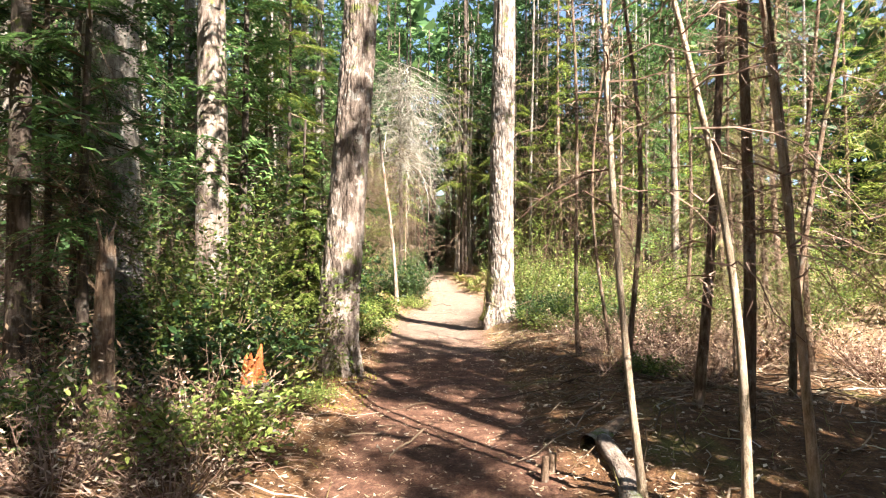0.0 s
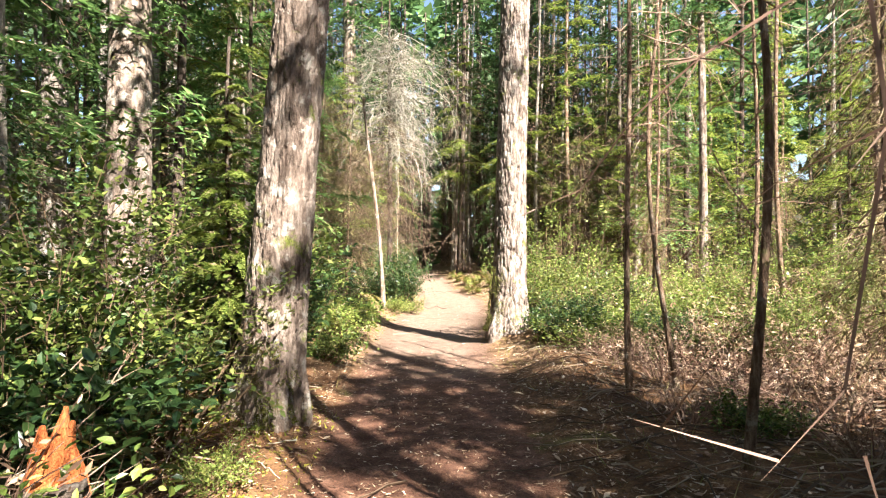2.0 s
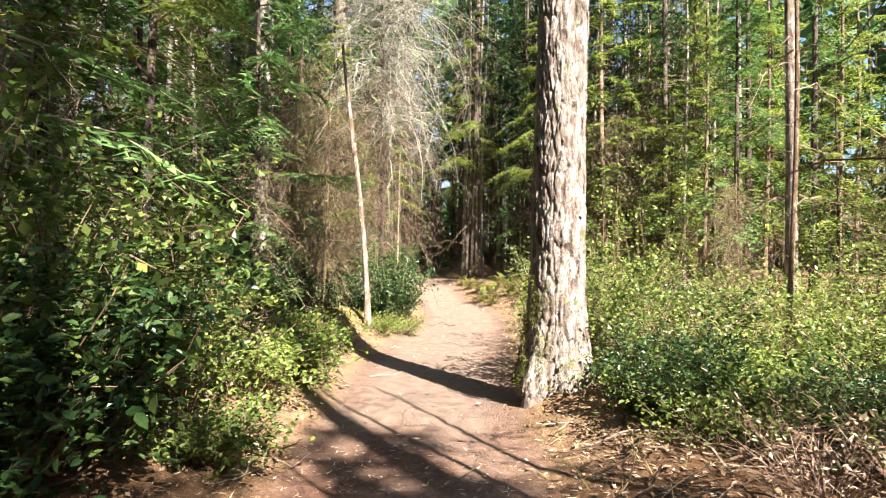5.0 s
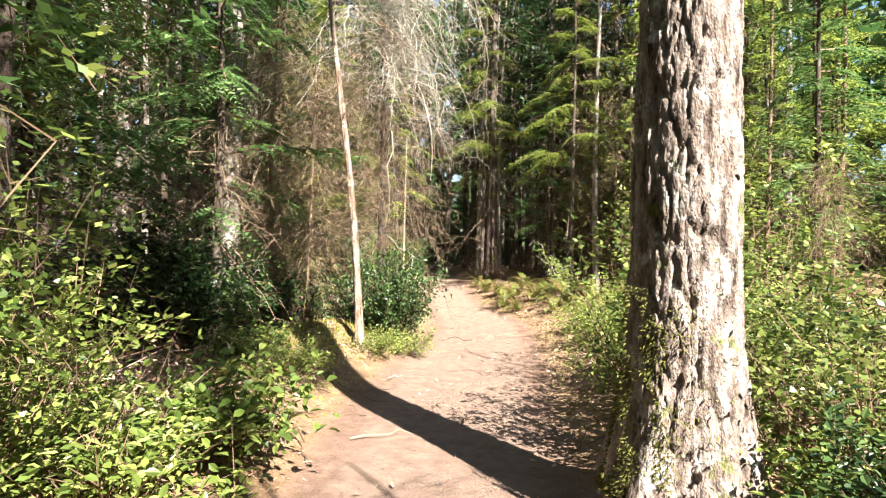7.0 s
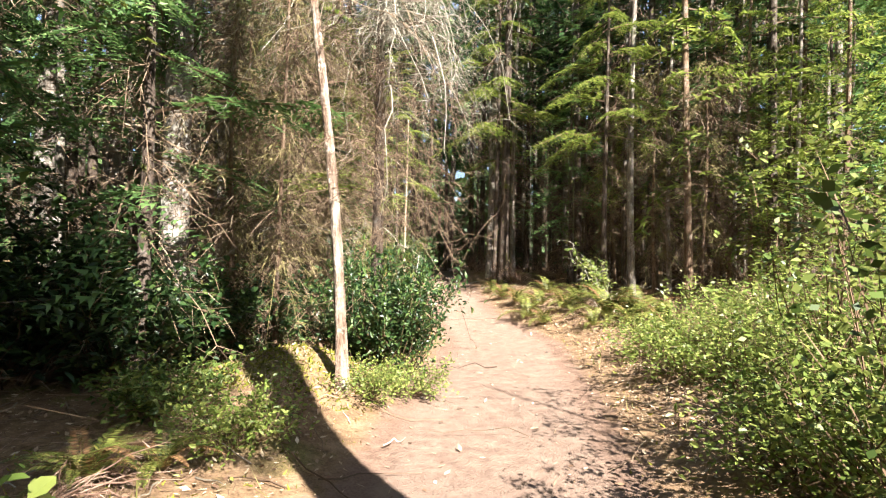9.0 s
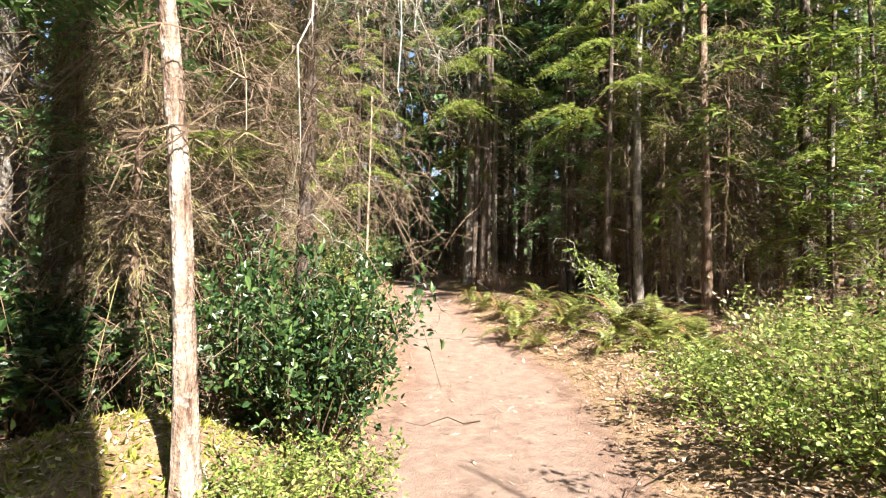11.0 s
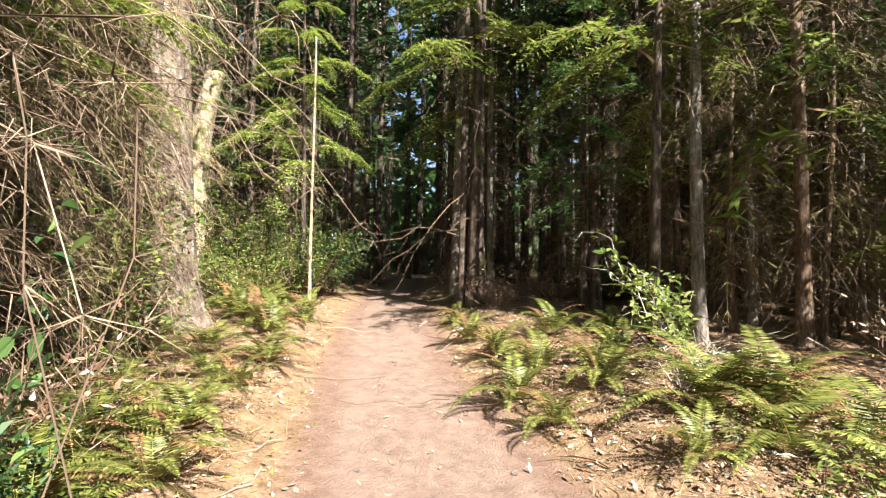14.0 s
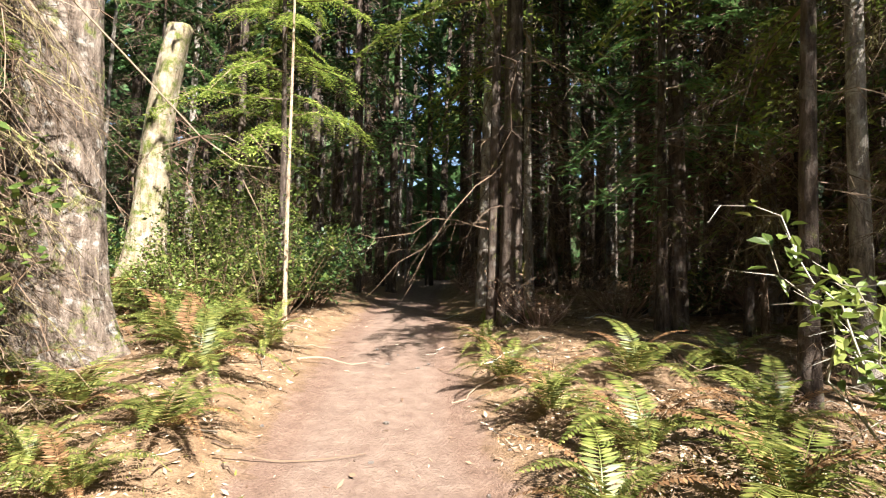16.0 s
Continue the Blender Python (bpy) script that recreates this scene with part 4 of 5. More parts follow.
SHRUBS = {
    "salal": (shrub_meshes(1.0, 0.75, 44, 2900, 0.082, M_LEAF_DARK, 81, 0.4, "leaf", 0.55), "broad dark-green shrub with glossy leathery leaves", "dark_shrub"),
    "grape": (shrub_meshes(1.1, 0.7, 46, 4600, 0.064, M_LEAF_DARK, 83, 0.5, "leaf", 0.5), "dense dark evergreen shrub with shiny pointed leaves", "dark_shrub"),
    "huckle": (shrub_meshes(1.5, 0.7, 46, 4000, 0.052, M_LEAF, 85, 0.8, "diamond", 0.6), "green huckleberry shrub with many small leaves", "green_shrub"),
    "bright": (shrub_meshes(1.1, 0.7, 46, 3600, 0.052, M_LEAF_BRIGHT, 87, 0.7, "diamond", 0.58), "sunlit yellow-green shrub with fresh spring leaves", "bright_shrub"),
    "sprig": (shrub_meshes(1.9, 0.45, 18, 1300, 0.050, M_LEAF_BRIGHT, 89, 0.95, "diamond", 0.55), "tall thin sprigs with small yellow-green leaves", "sprig_shrub"),
    "low": (shrub_meshes(0.45, 0.6, 36, 1800, 0.066, M_LEAF, 91, 0.4, "leaf", 0.55), "low leafy green groundcover plant", "low_plant"),
    "lowbright": (shrub_meshes(0.5, 0.6, 38, 1900, 0.056, M_LEAF_BRIGHT, 93, 0.5, "leaf", 0.5), "low bright green leafy plant in the sun", "low_plant"),
    "brown": (shrub_meshes(0.8, 0.7, 40, 600, 0.06, M_LITTER, 95, 0.5, "diamond", 0.35, M_TWIG_RED), "tangle of dry brown stalks with withered leaves", "dry_brush"),
}
SHRUB_PROTO = {}


def shrub(kind, x, y, s=1.0, sz=None):
    (sm, lm), label, name = SHRUBS[kind]
    m = at_ground(x, y, rng.uniform(0, 360), s) @ Matrix.Diagonal((1, 1, sz or 1, 1))
    if kind not in SHRUB_PROTO:
        top = tagged(new(name), label, "shrub", kind + " shrubs")
        part("stem_clump", sm, top, kind="stuff")
        part("foliage", lm, top)
        SHRUB_PROTO[kind] = top
        top.matrix_basis = at_ground(x, y)
    else:
        copy_thing(SHRUB_PROTO[kind], m)


PLANTED = [
    # left, before the first fir
    ("bright", -1.8, 5.7, 1.2), ("huckle", -2.35, 5.3, 1.1), ("salal", -2.0, 5.2, 0.6), ("salal", -2.6, 4.9, 0.7), ("huckle", -2.6, 6.4, 1.3),
    ("brown", -1.9, 4.2, 0.9), ("brown", -2.8, 4.2, 1.0), ("lowbright", -1.55, 3.75, 0.4), ("brown", -1.5, 3.0, 0.6), ("brown", -3.4, 5.4, 1.2),
    ("low", -3.2, 3.8, 1.0), ("salal", -3.6, 6.2, 1.2), ("brown", -2.2, 3.1, 0.8), ("lowbright", -1.25, 5.3, 0.4),
    # behind the first fir
    ("grape", -1.95, 7.5, 1.15), ("grape", -2.0, 8.3, 1.2), ("huckle", -2.05, 7.9, 1.25), ("salal", -1.75, 7.1, 0.45), ("huckle", -2.3, 8.9, 1.3), ("low", -1.4, 8.9, 0.7),
    ("huckle", -1.85, 9.5, 0.8), ("bright", -2.3, 9.9, 0.8),
    # the sunny left side
    ("sprig", -2.3, 10.7, 0.85), ("bright", -2.3, 10.2, 1.0), ("low", -1.7, 10.9, 1.1), ("low", -1.55, 11.3, 0.6), ("huckle", -2.9, 10.6, 1.2),
    ("lowbright", -1.6, 10.3, 1.0), ("brown", -2.7, 11.7, 0.8), ("lowbright", -1.7, 13.6, 0.7), ("low", -2.5, 14.2, 0.8), ("lowbright", -1.05, 14.85, 0.55), ("salal", -3.5, 15.4, 1.2), ("salal", -4.3, 14.8, 1.4), ("salal", -3.2, 16.3, 1.2),
    ("salal", -4.9, 16.0, 1.7), ("grape", -2.5, 16.6, 1.0),
    # the dark glossy shrubs by the snag
    ("grape", -0.92, 15.9, 0.78, 1.5), ("grape", -1.18, 16.4, 0.85, 1.6), ("salal", -1.1, 16.6, 0.6, 1.3), ("grape", -1.55, 17.3, 0.7), ("lowbright", -0.75, 15.3, 0.6), ("brown", -2.2, 18.6, 1.3), ("huckle", -2.6, 20.2, 1.2), ("huckle", -2.0, 24.6, 1.0), ("bright", -2.6, 24.0, 0.9), ("lowbright", -2.4, 23.4, 0.8), ("lowbright", -3.1, 24.7, 0.9), ("lowbright", -3.9, 24.9, 0.9), ("low", -2.7, 20.4, 0.5), ("bright", -3.6, 27.4, 1.0), ("bright", -5.8, 27.4, 1.1), ("grape", -1.9, 25.6, 1.1), ("huckle", -3.6, 26, 1.3),
    # the shaded floor beyond
    ("salal", 3.4, 25.8, 0.8), ("salal", -3.4, 28.4, 1.1), ("salal", 5.5, 27.5, 1.0), ("salal", 1.9, 29.0, 0.8), ("salal", -5.5, 25, 1.2), ("brown", 1.3, 24.6, 0.8), ("brown", 2.4, 25.1, 0.9), ("brown", 4.4, 25.6, 1.0), ("brown", 0.5, 28.6, 0.9), ("brown", -2.2, 30.5, 1.1), ("brown", 6.0, 25, 1.1),
    # right, round the second fir
    ("huckle", 1.45, 11.3, 1.0), ("bright", 1.75, 12.3, 0.85), ("sprig", 1.45, 11.7, 1.0), ("sprig", 2.0, 12.6, 1.1), ("sprig", 2.7, 13.0, 1.3), ("sprig", 2.4, 13.8, 1.15), ("lowbright", 1.75, 13.2, 0.9), ("bright", 2.4, 13.4, 0.9), ("bright", 2.3, 11.7, 1.0), ("grape", 1.75, 9.6, 0.65), ("lowbright", 1.9, 9.1, 0.8), ("low", 2.3, 9.8, 1.0),
    ("bright", 2.1, 10.5, 0.9), ("low", 1.75, 10.0, 0.8), ("lowbright", 2.8, 10.4, 1.1), ("low", 3.4, 10.9, 1.3), ("grape", 2.9, 9.3, 0.55), ("brown", 3.8, 9.6, 1.0), ("lowbright", 4.6, 10.4, 1.3), ("brown", 5.4, 9.6, 1.1), ("bright", 4.4, 12.0, 1.0),
    ("huckle", 5.6, 12.6, 1.1), ("bright", 6.8, 11.4, 1.1), ("huckle", 7.6, 13.4, 1.1), ("grape", 3.2, 12.4, 0.9), ("bright", 6.2, 14.6, 1.0), ("huckle", 2.9, 14.2, 0.9), ("bright", 3.9, 14.4, 1.0), ("bright", 8.8, 10.6, 1.1), ("huckle", 9.6, 13.0, 1.2),
    ("bright", 2.5, 15.3, 0.85), ("bright", 2.9, 16.2, 0.9), ("lowbright", 2.1, 15.6, 0.9), ("lowbright", 2.2, 16.7, 0.9), ("bright", 3.4, 17.2, 0.8), ("huckle", 4.2, 17.0, 0.8), ("lowbright", 2.6, 17.8, 0.8), ("bright", 3.9, 18.6, 0.7), ("low", 2.3, 14.3, 0.8),
    ("brown", 2.6, 8.2, 0.8), ("brown", 3.4, 7.4, 0.9), ("brown", 2.2, 7.5, 0.7), ("brown", 4.3, 8.2, 0.9), ("brown", 3.0, 6.2, 0.7), ("brown", 5.4, 7.0, 1.0), ("brown", 4.4, 5.4, 0.7), ("brown", 2.5, 5.3, 0.6),
    ("brown", 1.9, 6.3, 0.6), ("brown", 2.7, 7.0, 0.8), ("brown", 3.6, 6.6, 0.9), ("brown", 3.3, 8.4, 0.9), ("brown", 4.9, 6.2, 0.9), ("brown", 2.0, 8.3, 0.6), ("low", 2.9, 8.7, 0.9), ("huckle", 3.6, 8.0, 0.6), ("bright", 4.6, 9.0, 0.8), ("huckle", 5.2, 8.0, 0.9), ("bright", 3.6, 10.2, 0.8), ("bright", 6.2, 9.4, 1.0), ("huckle", 6.6, 10.6, 1.1), ("low", 2.3, 6.0, 0.5), ("brown", 2.2, 10.9, 0.9), ("brown", 2.9, 11.4, 1.0), ("brown", -2.0, 10.8, 0.9), ("brown", -2.5, 10.0, 0.9), ("brown", 5.6, 11.2, 1.1), ("brown", 6.4, 13.0, 1.2), ("brown", 7.4, 11.8, 1.2), ("brown", 5.0, 13.6, 1.1), ("brown", 6.0, 15.8, 1.3), ("brown", 7.6, 14.8, 1.3), ("brown", 5.2, 17.2, 1.2), ("brown", 6.6, 18.2, 1.2), ("brown", 8.6, 17.2, 1.3), ("brown", 4.4, 19.6, 1.0), ("brown", 5.6, 20.6, 1.1),
]
for kind, x, y, *size in PLANTED:
    shrub(kind, x, y, *size)


# ---- ferns ----
def frond_mesh(length, seed, width=0.16, material=M_FERN):
    r = np.random.default_rng(seed)
    n = 36
    s = np.linspace(0.1, 1, n)
    y = length * s * 0.9
    z = length * (0.95 * s - 0.95 * s * s)
    x = 0.05 * length * np.sin(s * 3 + r.uniform(0, 6))
    axis = np.stack([x, y, z], -1)
    tan = unit(np.gradient(axis, axis=0))
    b = Buf()
    tube(b, axis[::5], np.linspace(0.004, 0.001, len(axis[::5])), 3, False)
    prof = np.sin(np.clip(s, 0, 1) ** 0.7 * np.pi) ** 0.6 * (1 - 0.35 * s)
    for sg in (-1, 1):
        d = unit(np.array([sg, 0, -0.12]) + tan * 0.35 + r.normal(size=(n, 3)) * 0.06)
        up = np.cross(tan, np.array([1.0, 0, 0])) * -1
        blades(b, axis, d, -up + r.normal(size=(n, 3)) * 0.1, width * prof * r.uniform(0.85, 1.1, n) * length + 0.008, 0.022 * length + 0.0 * s, "diamond")
    return b.mesh("fern_frond", material)


FRONDS = [frond_mesh(1.0, 100 + i) for i in range(4)]
DEAD_FROND = frond_mesh(1.0, 108, 0.13, M_FERN_DEAD)


def fern(x, y, s=0.7, n=17, open_=1.0):
    top = tagged(new("sword_fern"), "sword fern with arching yellow-green fronds on the forest floor", "fern", "sword ferns")
    for i in range(n):
        old = i % 4 == 3
        f = part("frond", DEAD_FROND if old else FRONDS[rng.integers(4)], top, "withered brown frond" if old else "")
        f.matrix_basis = pose(0, 0, 0.02, rng.uniform(-8, 42) / open_, 0, i * 137.5 + rng.uniform(-20, 20)) @ Matrix.Scale(s * rng.uniform(0.7, 1.1), 4)
    top.matrix_basis = at_ground(x, y)


for x, y, s in ((1.05, 20.3, 0.7), (1.35, 20.9, 0.75), (1.0, 21.6, 0.65), (1.7, 20.2, 0.75), (2.3, 19.5, 0.95), (2.8, 19.7, 1.05), (2.2, 21.2, 0.7), (0.75, 22.4, 0.6), (1.7, 22.2, 0.75), (3.3, 20.2, 0.8), (1.25, 19.7, 0.5),
                (-1.35, 21.1, 0.7), (-1.6, 22.0, 0.75), (-2.0, 21.2, 0.7), (-1.45, 23.0, 0.7), (-1.8, 19.3, 0.7), (-2.3, 20.0, 0.7), (-1.9, 22.9, 0.8), (-2.2, 18.2, 0.6), (-2.6, 21.4, 0.7), (-1.45, 18.0, 0.85), (0.6, 23.5, 0.5), (3.0, 18.6, 0.7),
                (1.9, 18.8, 0.5), (-1.9, 13.1, 0.45), (-2.2, 12.9, 0.5), (-1.35, 20.3, 0.5), (2.6, 22.6, 0.7), (-2.2, 23.8, 0.8), (-1.25, 17.7, 0.6), (3.6, 9.0, 0.7), (4.2, 11.2, 0.8), (2.6, 9.9, 0.6), (5.2, 10.6, 0.8), (3.7, 12.2, 0.8), (-1.75, 18.6, 0.95), (-1.2, 18.6, 0.7), (-1.35, 19.3, 0.75), (-2.0, 19.4, 0.8), (3.1, 19.0, 1.15), (2.5, 18.9, 0.8), (-3.0, 25.0, 0.8), (-3.6, 25.6, 0.8), (-2.7, 25.8, 0.8), (-3.3, 26.6, 0.8), (-4.2, 25.2, 0.9), (-2.3, 26.8, 0.8), (-1.9, 22.4, 0.75), (-2.3, 22.8, 0.8), (-2.8, 23.9, 0.9), (-2.3, 24.4, 0.9), (-3.3, 24.2, 0.9), (-3.9, 24.3, 0.9), (-1.7, 20.5, 0.55), (-2.5, 20.8, 0.6), (-2.95, 21.3, 0.65), (-3.5, 23.4, 0.8)):
    fern(x, y, s)

# ---- stump, log, cut stubs ----
stump = tagged(new("rotten_stump"), "small rotten stump with a splintered orange-red top", "stump")
part("foot", trunk_mesh("stump_foot", M_BARK_DARK, 0.36, 0.13, 0.10, (0, 0), 24, 0.05, 0.008, 0.4, 131, 9), stump)
r = np.random.default_rng(132)
for i in range(16):
    b = Buf()
    a, q = r.uniform(0, 6.28), r.uniform(0.01, 0.085)
    tube(b, curve_pts((np.cos(a) * q, np.sin(a) * q, 0.28), (r.normal() * 0.15, r.normal() * 0.15, 1), r.uniform(0.15, 0.36) * (1.25 - q * 6), 0, 4, r, 0.05), [0.055, 0.05, 0.034, 0.008], 6)
    part("splinter", b.mesh("splinter", M_WOOD_RAW), stump, "splintered orange-red rotten wood")
stump.matrix_basis = at_ground(-1.5, 4.39)

snag2 = tagged(new("broken_stub_tree"), "short broken dead stub trunk among brush", "dead tree")
part("trunk", trunk_mesh("stub_trunk", M_BARK_SAPLING, 1.3, 0.085, 0.06, (0.02, 0), 20, 0.06, 0.01, 0.3, 133, 9), snag2)
r = np.random.default_rng(134)
for i in range(12):
    b = Buf()
    a, q = r.uniform(0, 6.28), r.uniform(0.0, 0.05)
    tube(b, curve_pts((0.026 + np.cos(a) * q, np.sin(a) * q, 1.2), (r.normal() * 0.12, r.normal() * 0.12, 1), r.uniform(0.15, 0.38), 0, 4, r, 0.06), [0.028, 0.022, 0.014, 0.003], 5)
    part("splinter", b.mesh("splinter", M_BARK_SAPLING), snag2, "jagged broken wood")
snag2.matrix_basis = at_ground(-2.45, 3.95)


def log(x, y, z, length, r0, az, tilt, seed, material, label):
    t = trunk_mesh("log", material, length, r0, r0 * 0.8, (0, 0), 24, 0.06, 0.008, 0.0, seed, 99, 0.03, 0.05)
    ob = tagged(new("fallen_log", t), label, "log")
    ob.matrix_basis = pose(x, y, z, 90 + tilt, 0, az)


log(1.08, 3.2, 0.10, 1.0, 0.075, 180 - 8, 0, 141, M_BARK_FIR, "short fallen log with flaking bark beside the path")
log(1.25, 4.2, 0.13, 1.6, 0.085, 180 - 48, 0, 143, M_BARK_SAPLING, "grey fallen log on brown litter")
log(-1.55, 18.4, 0.25, 2.2, 0.06, 180 + 75, 0, 145, M_BARK_MOSSY, "mossy fallen branch in the brush")
log(2.5, 25.5, 0.85, 3.0, 0.08, 180 - 80, 0, 147, M_BARK_DARK, "dark fallen log on the shaded forest floor")
for x, y, hh in ((0.66, 3.6, 0.16), (0.74, 3.75, 0.12)):
    st = tagged(new("cut_stub"), "small cut sapling stub at the path edge", "stump")
    part("stem", trunk_mesh("stub", M_BARK_SAPLING, hh, 0.022, 0.02, (0.05, 0), 10, 0.05, 0, 0.2, 149, 9), st)
    st.matrix_basis = at_ground(x, y)

# ---- the leaning elder with fresh leaves and bare arching twigs ----
elder = tagged(new("elder_bush"), "elder bush with fresh green leaves and bare arching pale stems", "shrub")
r = np.random.default_rng(191)
sb, lb = Buf(), Buf()
for i in range(26):
    az = r.uniform(1.6, 4.6) if i % 2 else r.uniform(-1.2, 1.2)
    ln = r.uniform(1.2, 1.9) if i % 2 else r.uniform(0.7, 1.4)
    line = curve_pts((r.normal() * 0.12, r.normal() * 0.12, -0.05), (0.55 * np.cos(az), 0.55 * np.sin(az), 1.2), ln, r.uniform(0.1, 0.3) if i % 2 else r.uniform(0.3, 0.8), 10, r, 0.10)
    tube(sb, line, np.linspace(0.010, 0.003, 10), 5, False)
    slivers(sb, line, np.array([np.cos(az), np.sin(az), 0.2]), 0.8, 9, r, 0.008, 2, 0.3)
    if i % 2:
        m = 26
        q = r.integers(5, 10, m)
        d = unit(r.normal(size=(m, 3)) * np.array([1, 1, 0.5]))
        ll = r.uniform(0.07, 0.115, m)
        blades(lb, line[q] + r.normal(size=(m, 3)) * 0.04, d, np.array([0, 0, 1.0]) + r.normal(size=(m, 3)) * 0.3, ll, ll * 0.5, "leaf")
part("stem_clump", sb.mesh("elder_stems", M_TWIG_PALE), elder, "pale arching bare stems", "stuff")
part("foliage", lb.mesh("elder_leaves", M_LEAF_BRIGHT), elder)
elder.matrix_basis = at_ground(2.65, 20.4, 0, 0.9)

moss_stump = tagged(new("mossy_stump"), "old stump with a cap of green moss by the path", "stump")
part("foot", trunk_mesh("mossy_stump_foot", M_BARK_MOSSY, 0.75, 0.22, 0.17, (0.03, 0), 28, 0.06, 0.012, 0.4, 193, 9), moss_stump)
r = np.random.default_rng(194)
b = Buf()
n = 1400
a, q = r.uniform(0, 6.28, n), 0.21 * np.sqrt(r.random(n))
p = np.stack([0.02 + q * np.cos(a), q * np.sin(a), 0.76 - 0.9 * np.maximum(q - 0.12, 0) * r.random(n) * 3], -1)
blades(b, p, unit(np.stack([np.cos(a) * 0.6, np.sin(a) * 0.6, 0 * a + 0.7], -1) + r.normal(size=(n, 3)) * 0.4), rand_dirs(n, r), r.uniform(0.03, 0.07, n), 0.012, "tri")
part("moss_cap", b.mesh("moss_cap", M_MOSS), moss_stump, "thick green moss")
moss_stump.matrix_basis = at_ground(0.92, 25.2)

# ---- dead fallen boughs: fans of dry arching twigs ----
def dead_fan(x, y, rz, s, seed, label):
    r = np.random.default_rng(seed)
    q = Buf()
    for i in range(22):
        az = r.normal() * 0.7
        line = curve_pts((0, 0, 0.02), (np.cos(az), np.sin(az), r.uniform(0.1, 1.0)), s * r.uniform(0.6, 1.2), r.uniform(0.3, 0.8), 8, r, 0.07)
        tube(q, line, np.linspace(0.006, 0.002, 8), 4, False)
        slivers(q, line, np.array([np.cos(az), np.sin(az), 0.1]), 0.5 * s, 12, r, 0.005, 2, 0.4)
    ob = tagged(new("dead_bough", q.mesh("dead_bough", M_TWIG_RED)), label, "dead branch", "dead boughs")
    ob.matrix_basis = at_ground(x, y, rz)


for i, (x, y, rz, s) in enumerate(((-2.6, 12.1, 60, 1.0), (-2.5, 13.2, -20, 0.8), (-2.2, 12.6, 10, 0.6), (2.9, 22.0, 150, 0.9), (3.2, 21.0, 200, 0.8), (2.9, 6.6, 170, 0.9), (3.4, 8.2, 30, 0.9), (-2.2, 4.6, 240, 0.8), (-1.7, 3.5, 200, 0.7), (2.4, 8.6, 100, 0.8), (0.9, 27.4, 120, 1.1), (3.6, 7.0, 60, 1.0))):
    dead_fan(x, y, rz, s, 210 + i, "dead fallen bough with dry reddish-brown twigs")

# ---- stones on the path ----
def stone_mesh(seed):
    r = np.random.default_rng(seed)
    bm = bmesh.new()
    bmesh.ops.create_icosphere(bm, subdivisions=1, radius=1.0)
    for v in bm.verts:
        v.co *= r.uniform(0.8, 1.15)
        v.co.z *= 0.55
    me = bpy.data.meshes.new("pebble")
    bm.to_mesh(me)
    bm.free()
    me.materials.append(M_STONE)
    return me


STONES = [stone_mesh(i) for i in range(4)]
r = np.random.default_rng(197)
for i in range(46):
    y = r.uniform(10, 24)
    x = px(y) + r.normal() * 0.75
    s = r.uniform(0.010, 0.028)
    ob = tagged(new("pebble", STONES[i % 4]), "small grey-brown stone half sunk in the dirt", "stone", "path stones")
    ob.matrix_basis = pose(x, y, float(land(x, y)) + 0.2 * s, 0, 0, r.uniform(0, 360)) @ Matrix.Diagonal((s, s * 0.8, s, 1))

# ---- litter on the floor ----
def litter(name, n, xr, yr, off_path, size, material, seed, label, kind="diamond", ratio=0.4, lift=0.012, flat=0.25):
    r = np.random.default_rng(seed)
    x, y = r.uniform(*xr, n), r.uniform(*yr, n)
    d = np.abs(x - np.interp(y, PY, PX)) - np.interp(y, PY, PW)
    ok = r.random(n) < np.clip(off_path + (d + 0.15) * 1.4, off_path, 1)
    x, y = x[ok], y[ok]
    p = np.stack([x, y, land(x, y) + lift * r.uniform(0.3, 1.2, len(x))], -1)
    way = r.normal(size=p.shape) * np.array([1, 1, flat])
    b = Buf()
    ln = size * r.uniform(0.4, 1.5, len(p))
    blades(b, p, way, np.array([0, 0, 1.0]) + r.normal(size=p.shape) * flat, ln, ln * ratio, kind)
    tagged(new(name, b.mesh(name, material)), label, "litter", kind="stuff")


litter("leaf_litter", 32000, (-4.0, 4.8), (1.8, 26), 0.06, 0.055, M_LITTER, 151, "scattered dry brown leaves and needles", ratio=0.4)
litter("path_litter", 11000, (-1.4, 1.5), (1.8, 9.6), 0.45, 0.04, M_LITTER, 152, "trodden brown needles and leaf bits on the path", "tri", 0.35, 0.008, 0.12)
litter("verge_leaves", 15000, (0.6, 3.4), (13.5, 22), 0.0, 0.036, M_LITTER_PALE, 157, "pale tan leaf bits on the path verge", ratio=0.4, flat=0.35)
litter("verge_leaves", 5000, (-2.4, -0.3), (13.0, 23.5), 0.0, 0.036, M_LITTER_PALE, 158, "pale tan leaf bits on the path verge", ratio=0.4, flat=0.35)
litter("needle_litter", 45000, (-4.0, 5.0), (1.8, 26), 0.12, 0.045, M_LITTER, 153, "fine fallen brown conifer needles", "tri", 0.10)
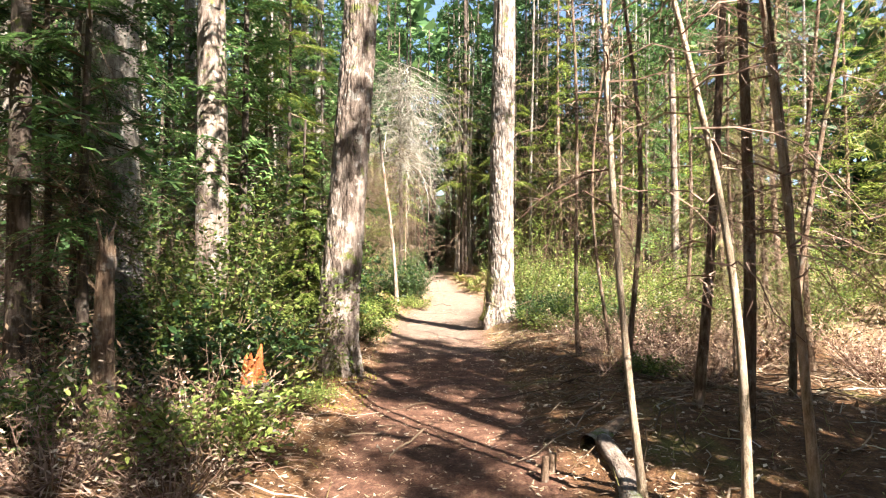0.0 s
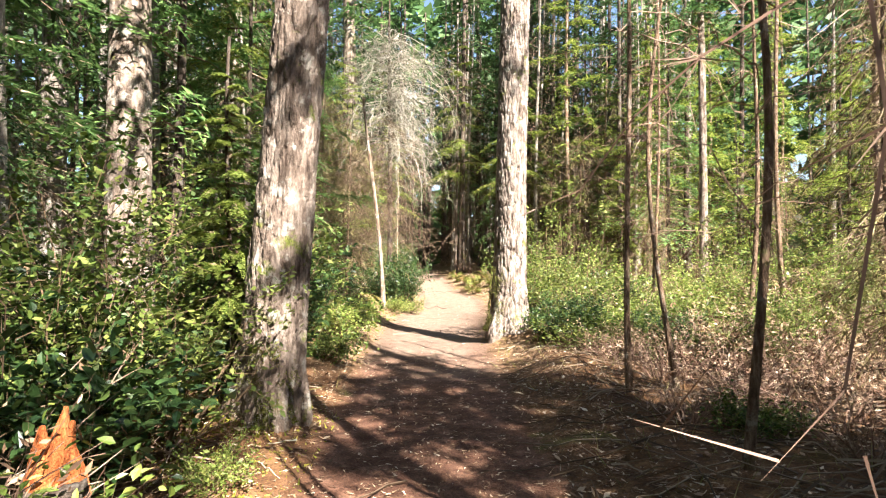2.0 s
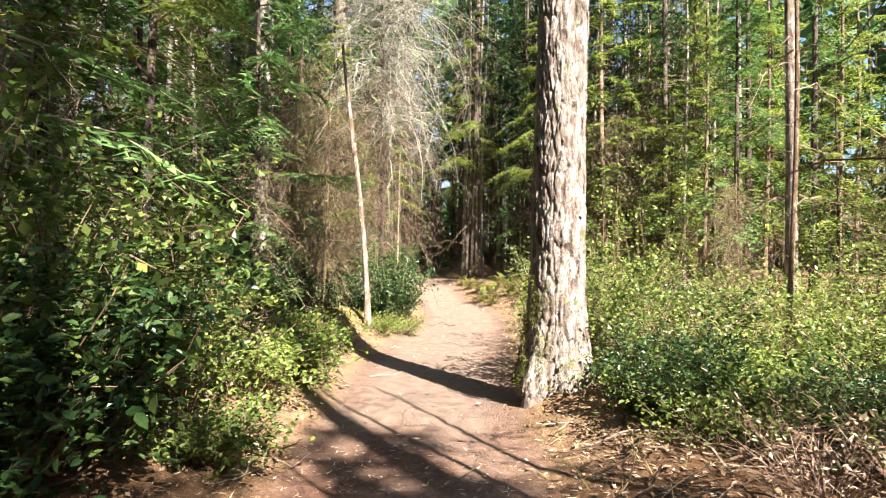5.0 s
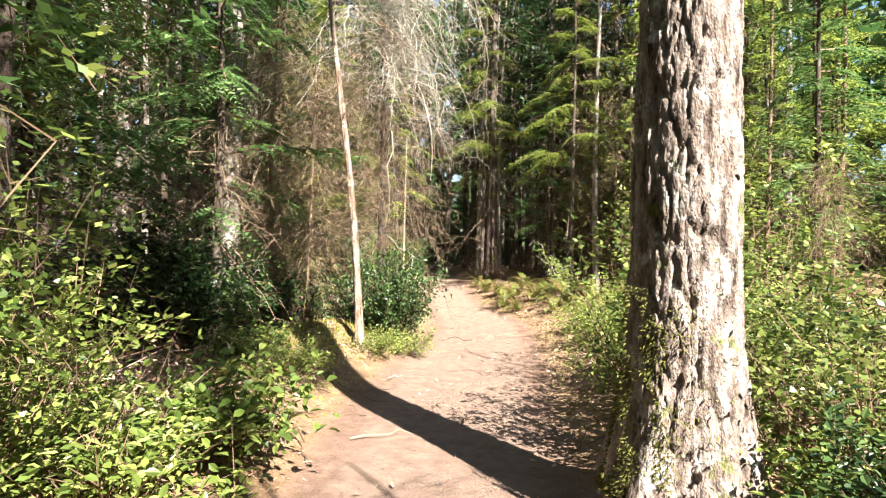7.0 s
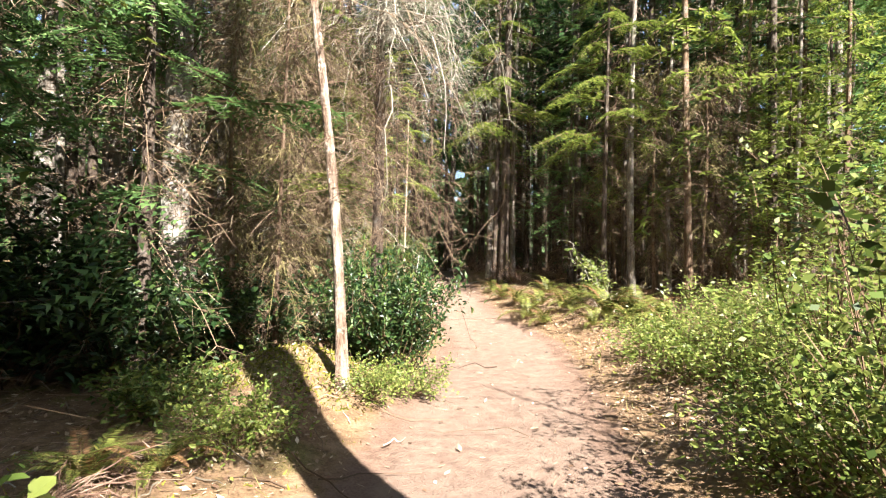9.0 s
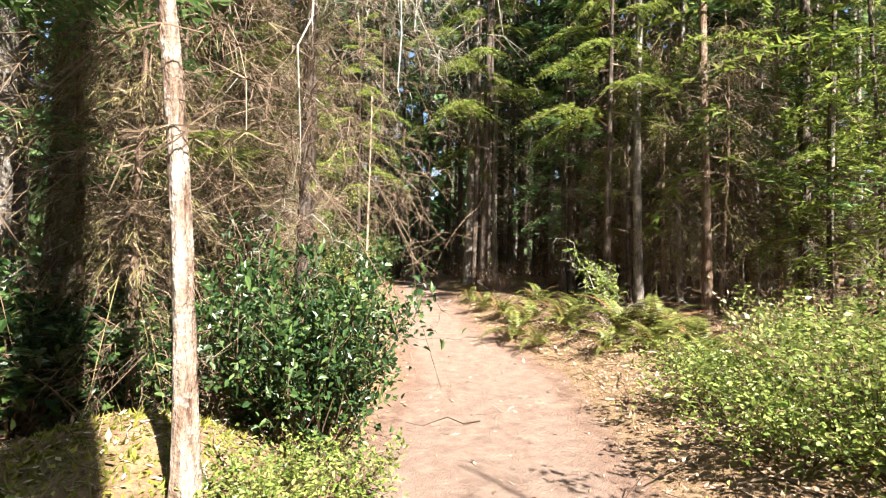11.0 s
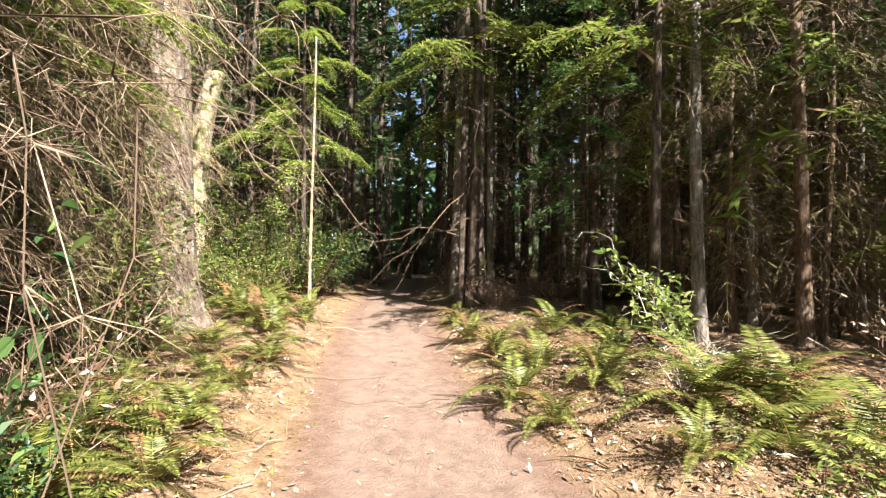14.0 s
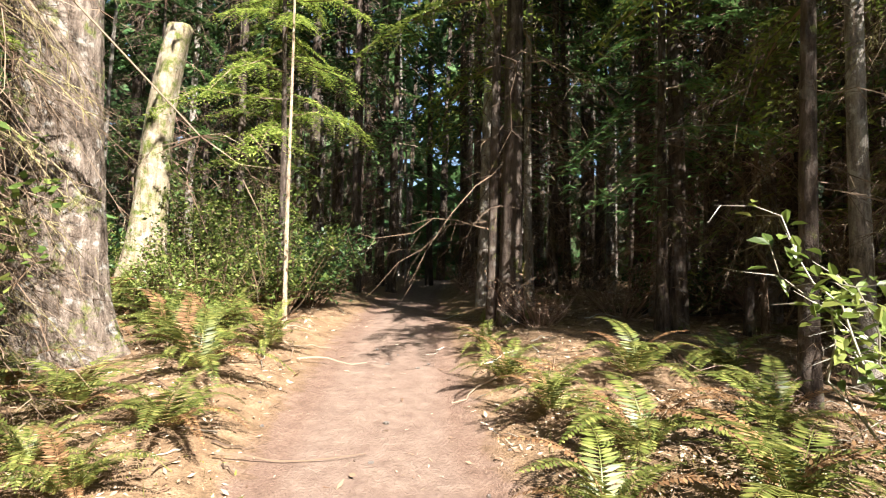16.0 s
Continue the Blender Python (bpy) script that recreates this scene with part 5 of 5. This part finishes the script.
litter("hump_moss", 5200, (-2.6, -0.95), (14.4, 16.0), 0.0, 0.04, M_MOSS, 154, "thick yellow-green moss on the hump", "tri", 0.45, 0.0, 1.2)
litter("dry_grass", 9000, (-2.6, 2.9), (2.4, 21.5), 0.0, 0.13, M_GRASS, 156, "tufts of dry yellowish grass along the path", "tri", 0.045, 0.0, 1.4)
litter("moss_tufts", 13000, (-3.0, 3.0), (9, 21), 0.0, 0.035, M_MOSS, 155, "yellow-green moss tufts beside the path", "tri", 0.4, 0.0, 1.2)


def twigs_on_ground(name, n, xr, yr, seed, material, label, lo=0.15, hi=0.8):
    r = np.random.default_rng(seed)
    b = Buf()
    made = 0
    while made < n:
        x, y = r.uniform(*xr), r.uniform(*yr)
        d = abs(x - px(y)) - np.interp(y, PY, PW)
        if d < 0.05 and r.random() > 0.06:
            continue
        ln = r.uniform(lo, hi)
        a = r.uniform(0, 6.28)
        line = curve_pts((x, y, 0), (np.cos(a), np.sin(a), 0), ln, 0, 6, r, 0.12)
        line[:, 2] = land(line[:, 0], line[:, 1]) + 0.01 + np.abs(r.normal(size=6)) * 0.05 * ln
        tube(b, line, np.linspace(0.006, 0.002, 6) * r.uniform(0.6, 1.5), 3, False)
        made += 1
    tagged(new(name, b.mesh(name, material)), label, "litter", kind="stuff")


twigs_on_ground("fallen_twigs", 1100, (-4.5, 5.5), (2.2, 26), 161, M_TWIG, "fallen dry twigs on the forest floor")
twigs_on_ground("pale_fallen_twigs", 260, (-4.5, 5.5), (2.2, 26), 163, M_TWIG_PALE, "bleached pale fallen twigs on the floor", 0.15, 0.55)
twigs_on_ground("brush_sticks", 620, (1.25, 6.0), (4.2, 11.0), 165, M_TWIG, "heaped dry brown sticks beside the path", 0.3, 1.3)
twigs_on_ground("brush_sticks", 300, (-4.0, -1.2), (2.4, 5.6), 167, M_TWIG_RED, "heaped dry reddish sticks in the brush", 0.3, 1.1)
litter("mound_moss", 3600, (-1.9, -0.75), (5.2, 6.9), 0.0, 0.035, M_MOSS, 159, "thick yellow-green moss round the fir foot", "tri", 0.4, 0.0, 1.2)
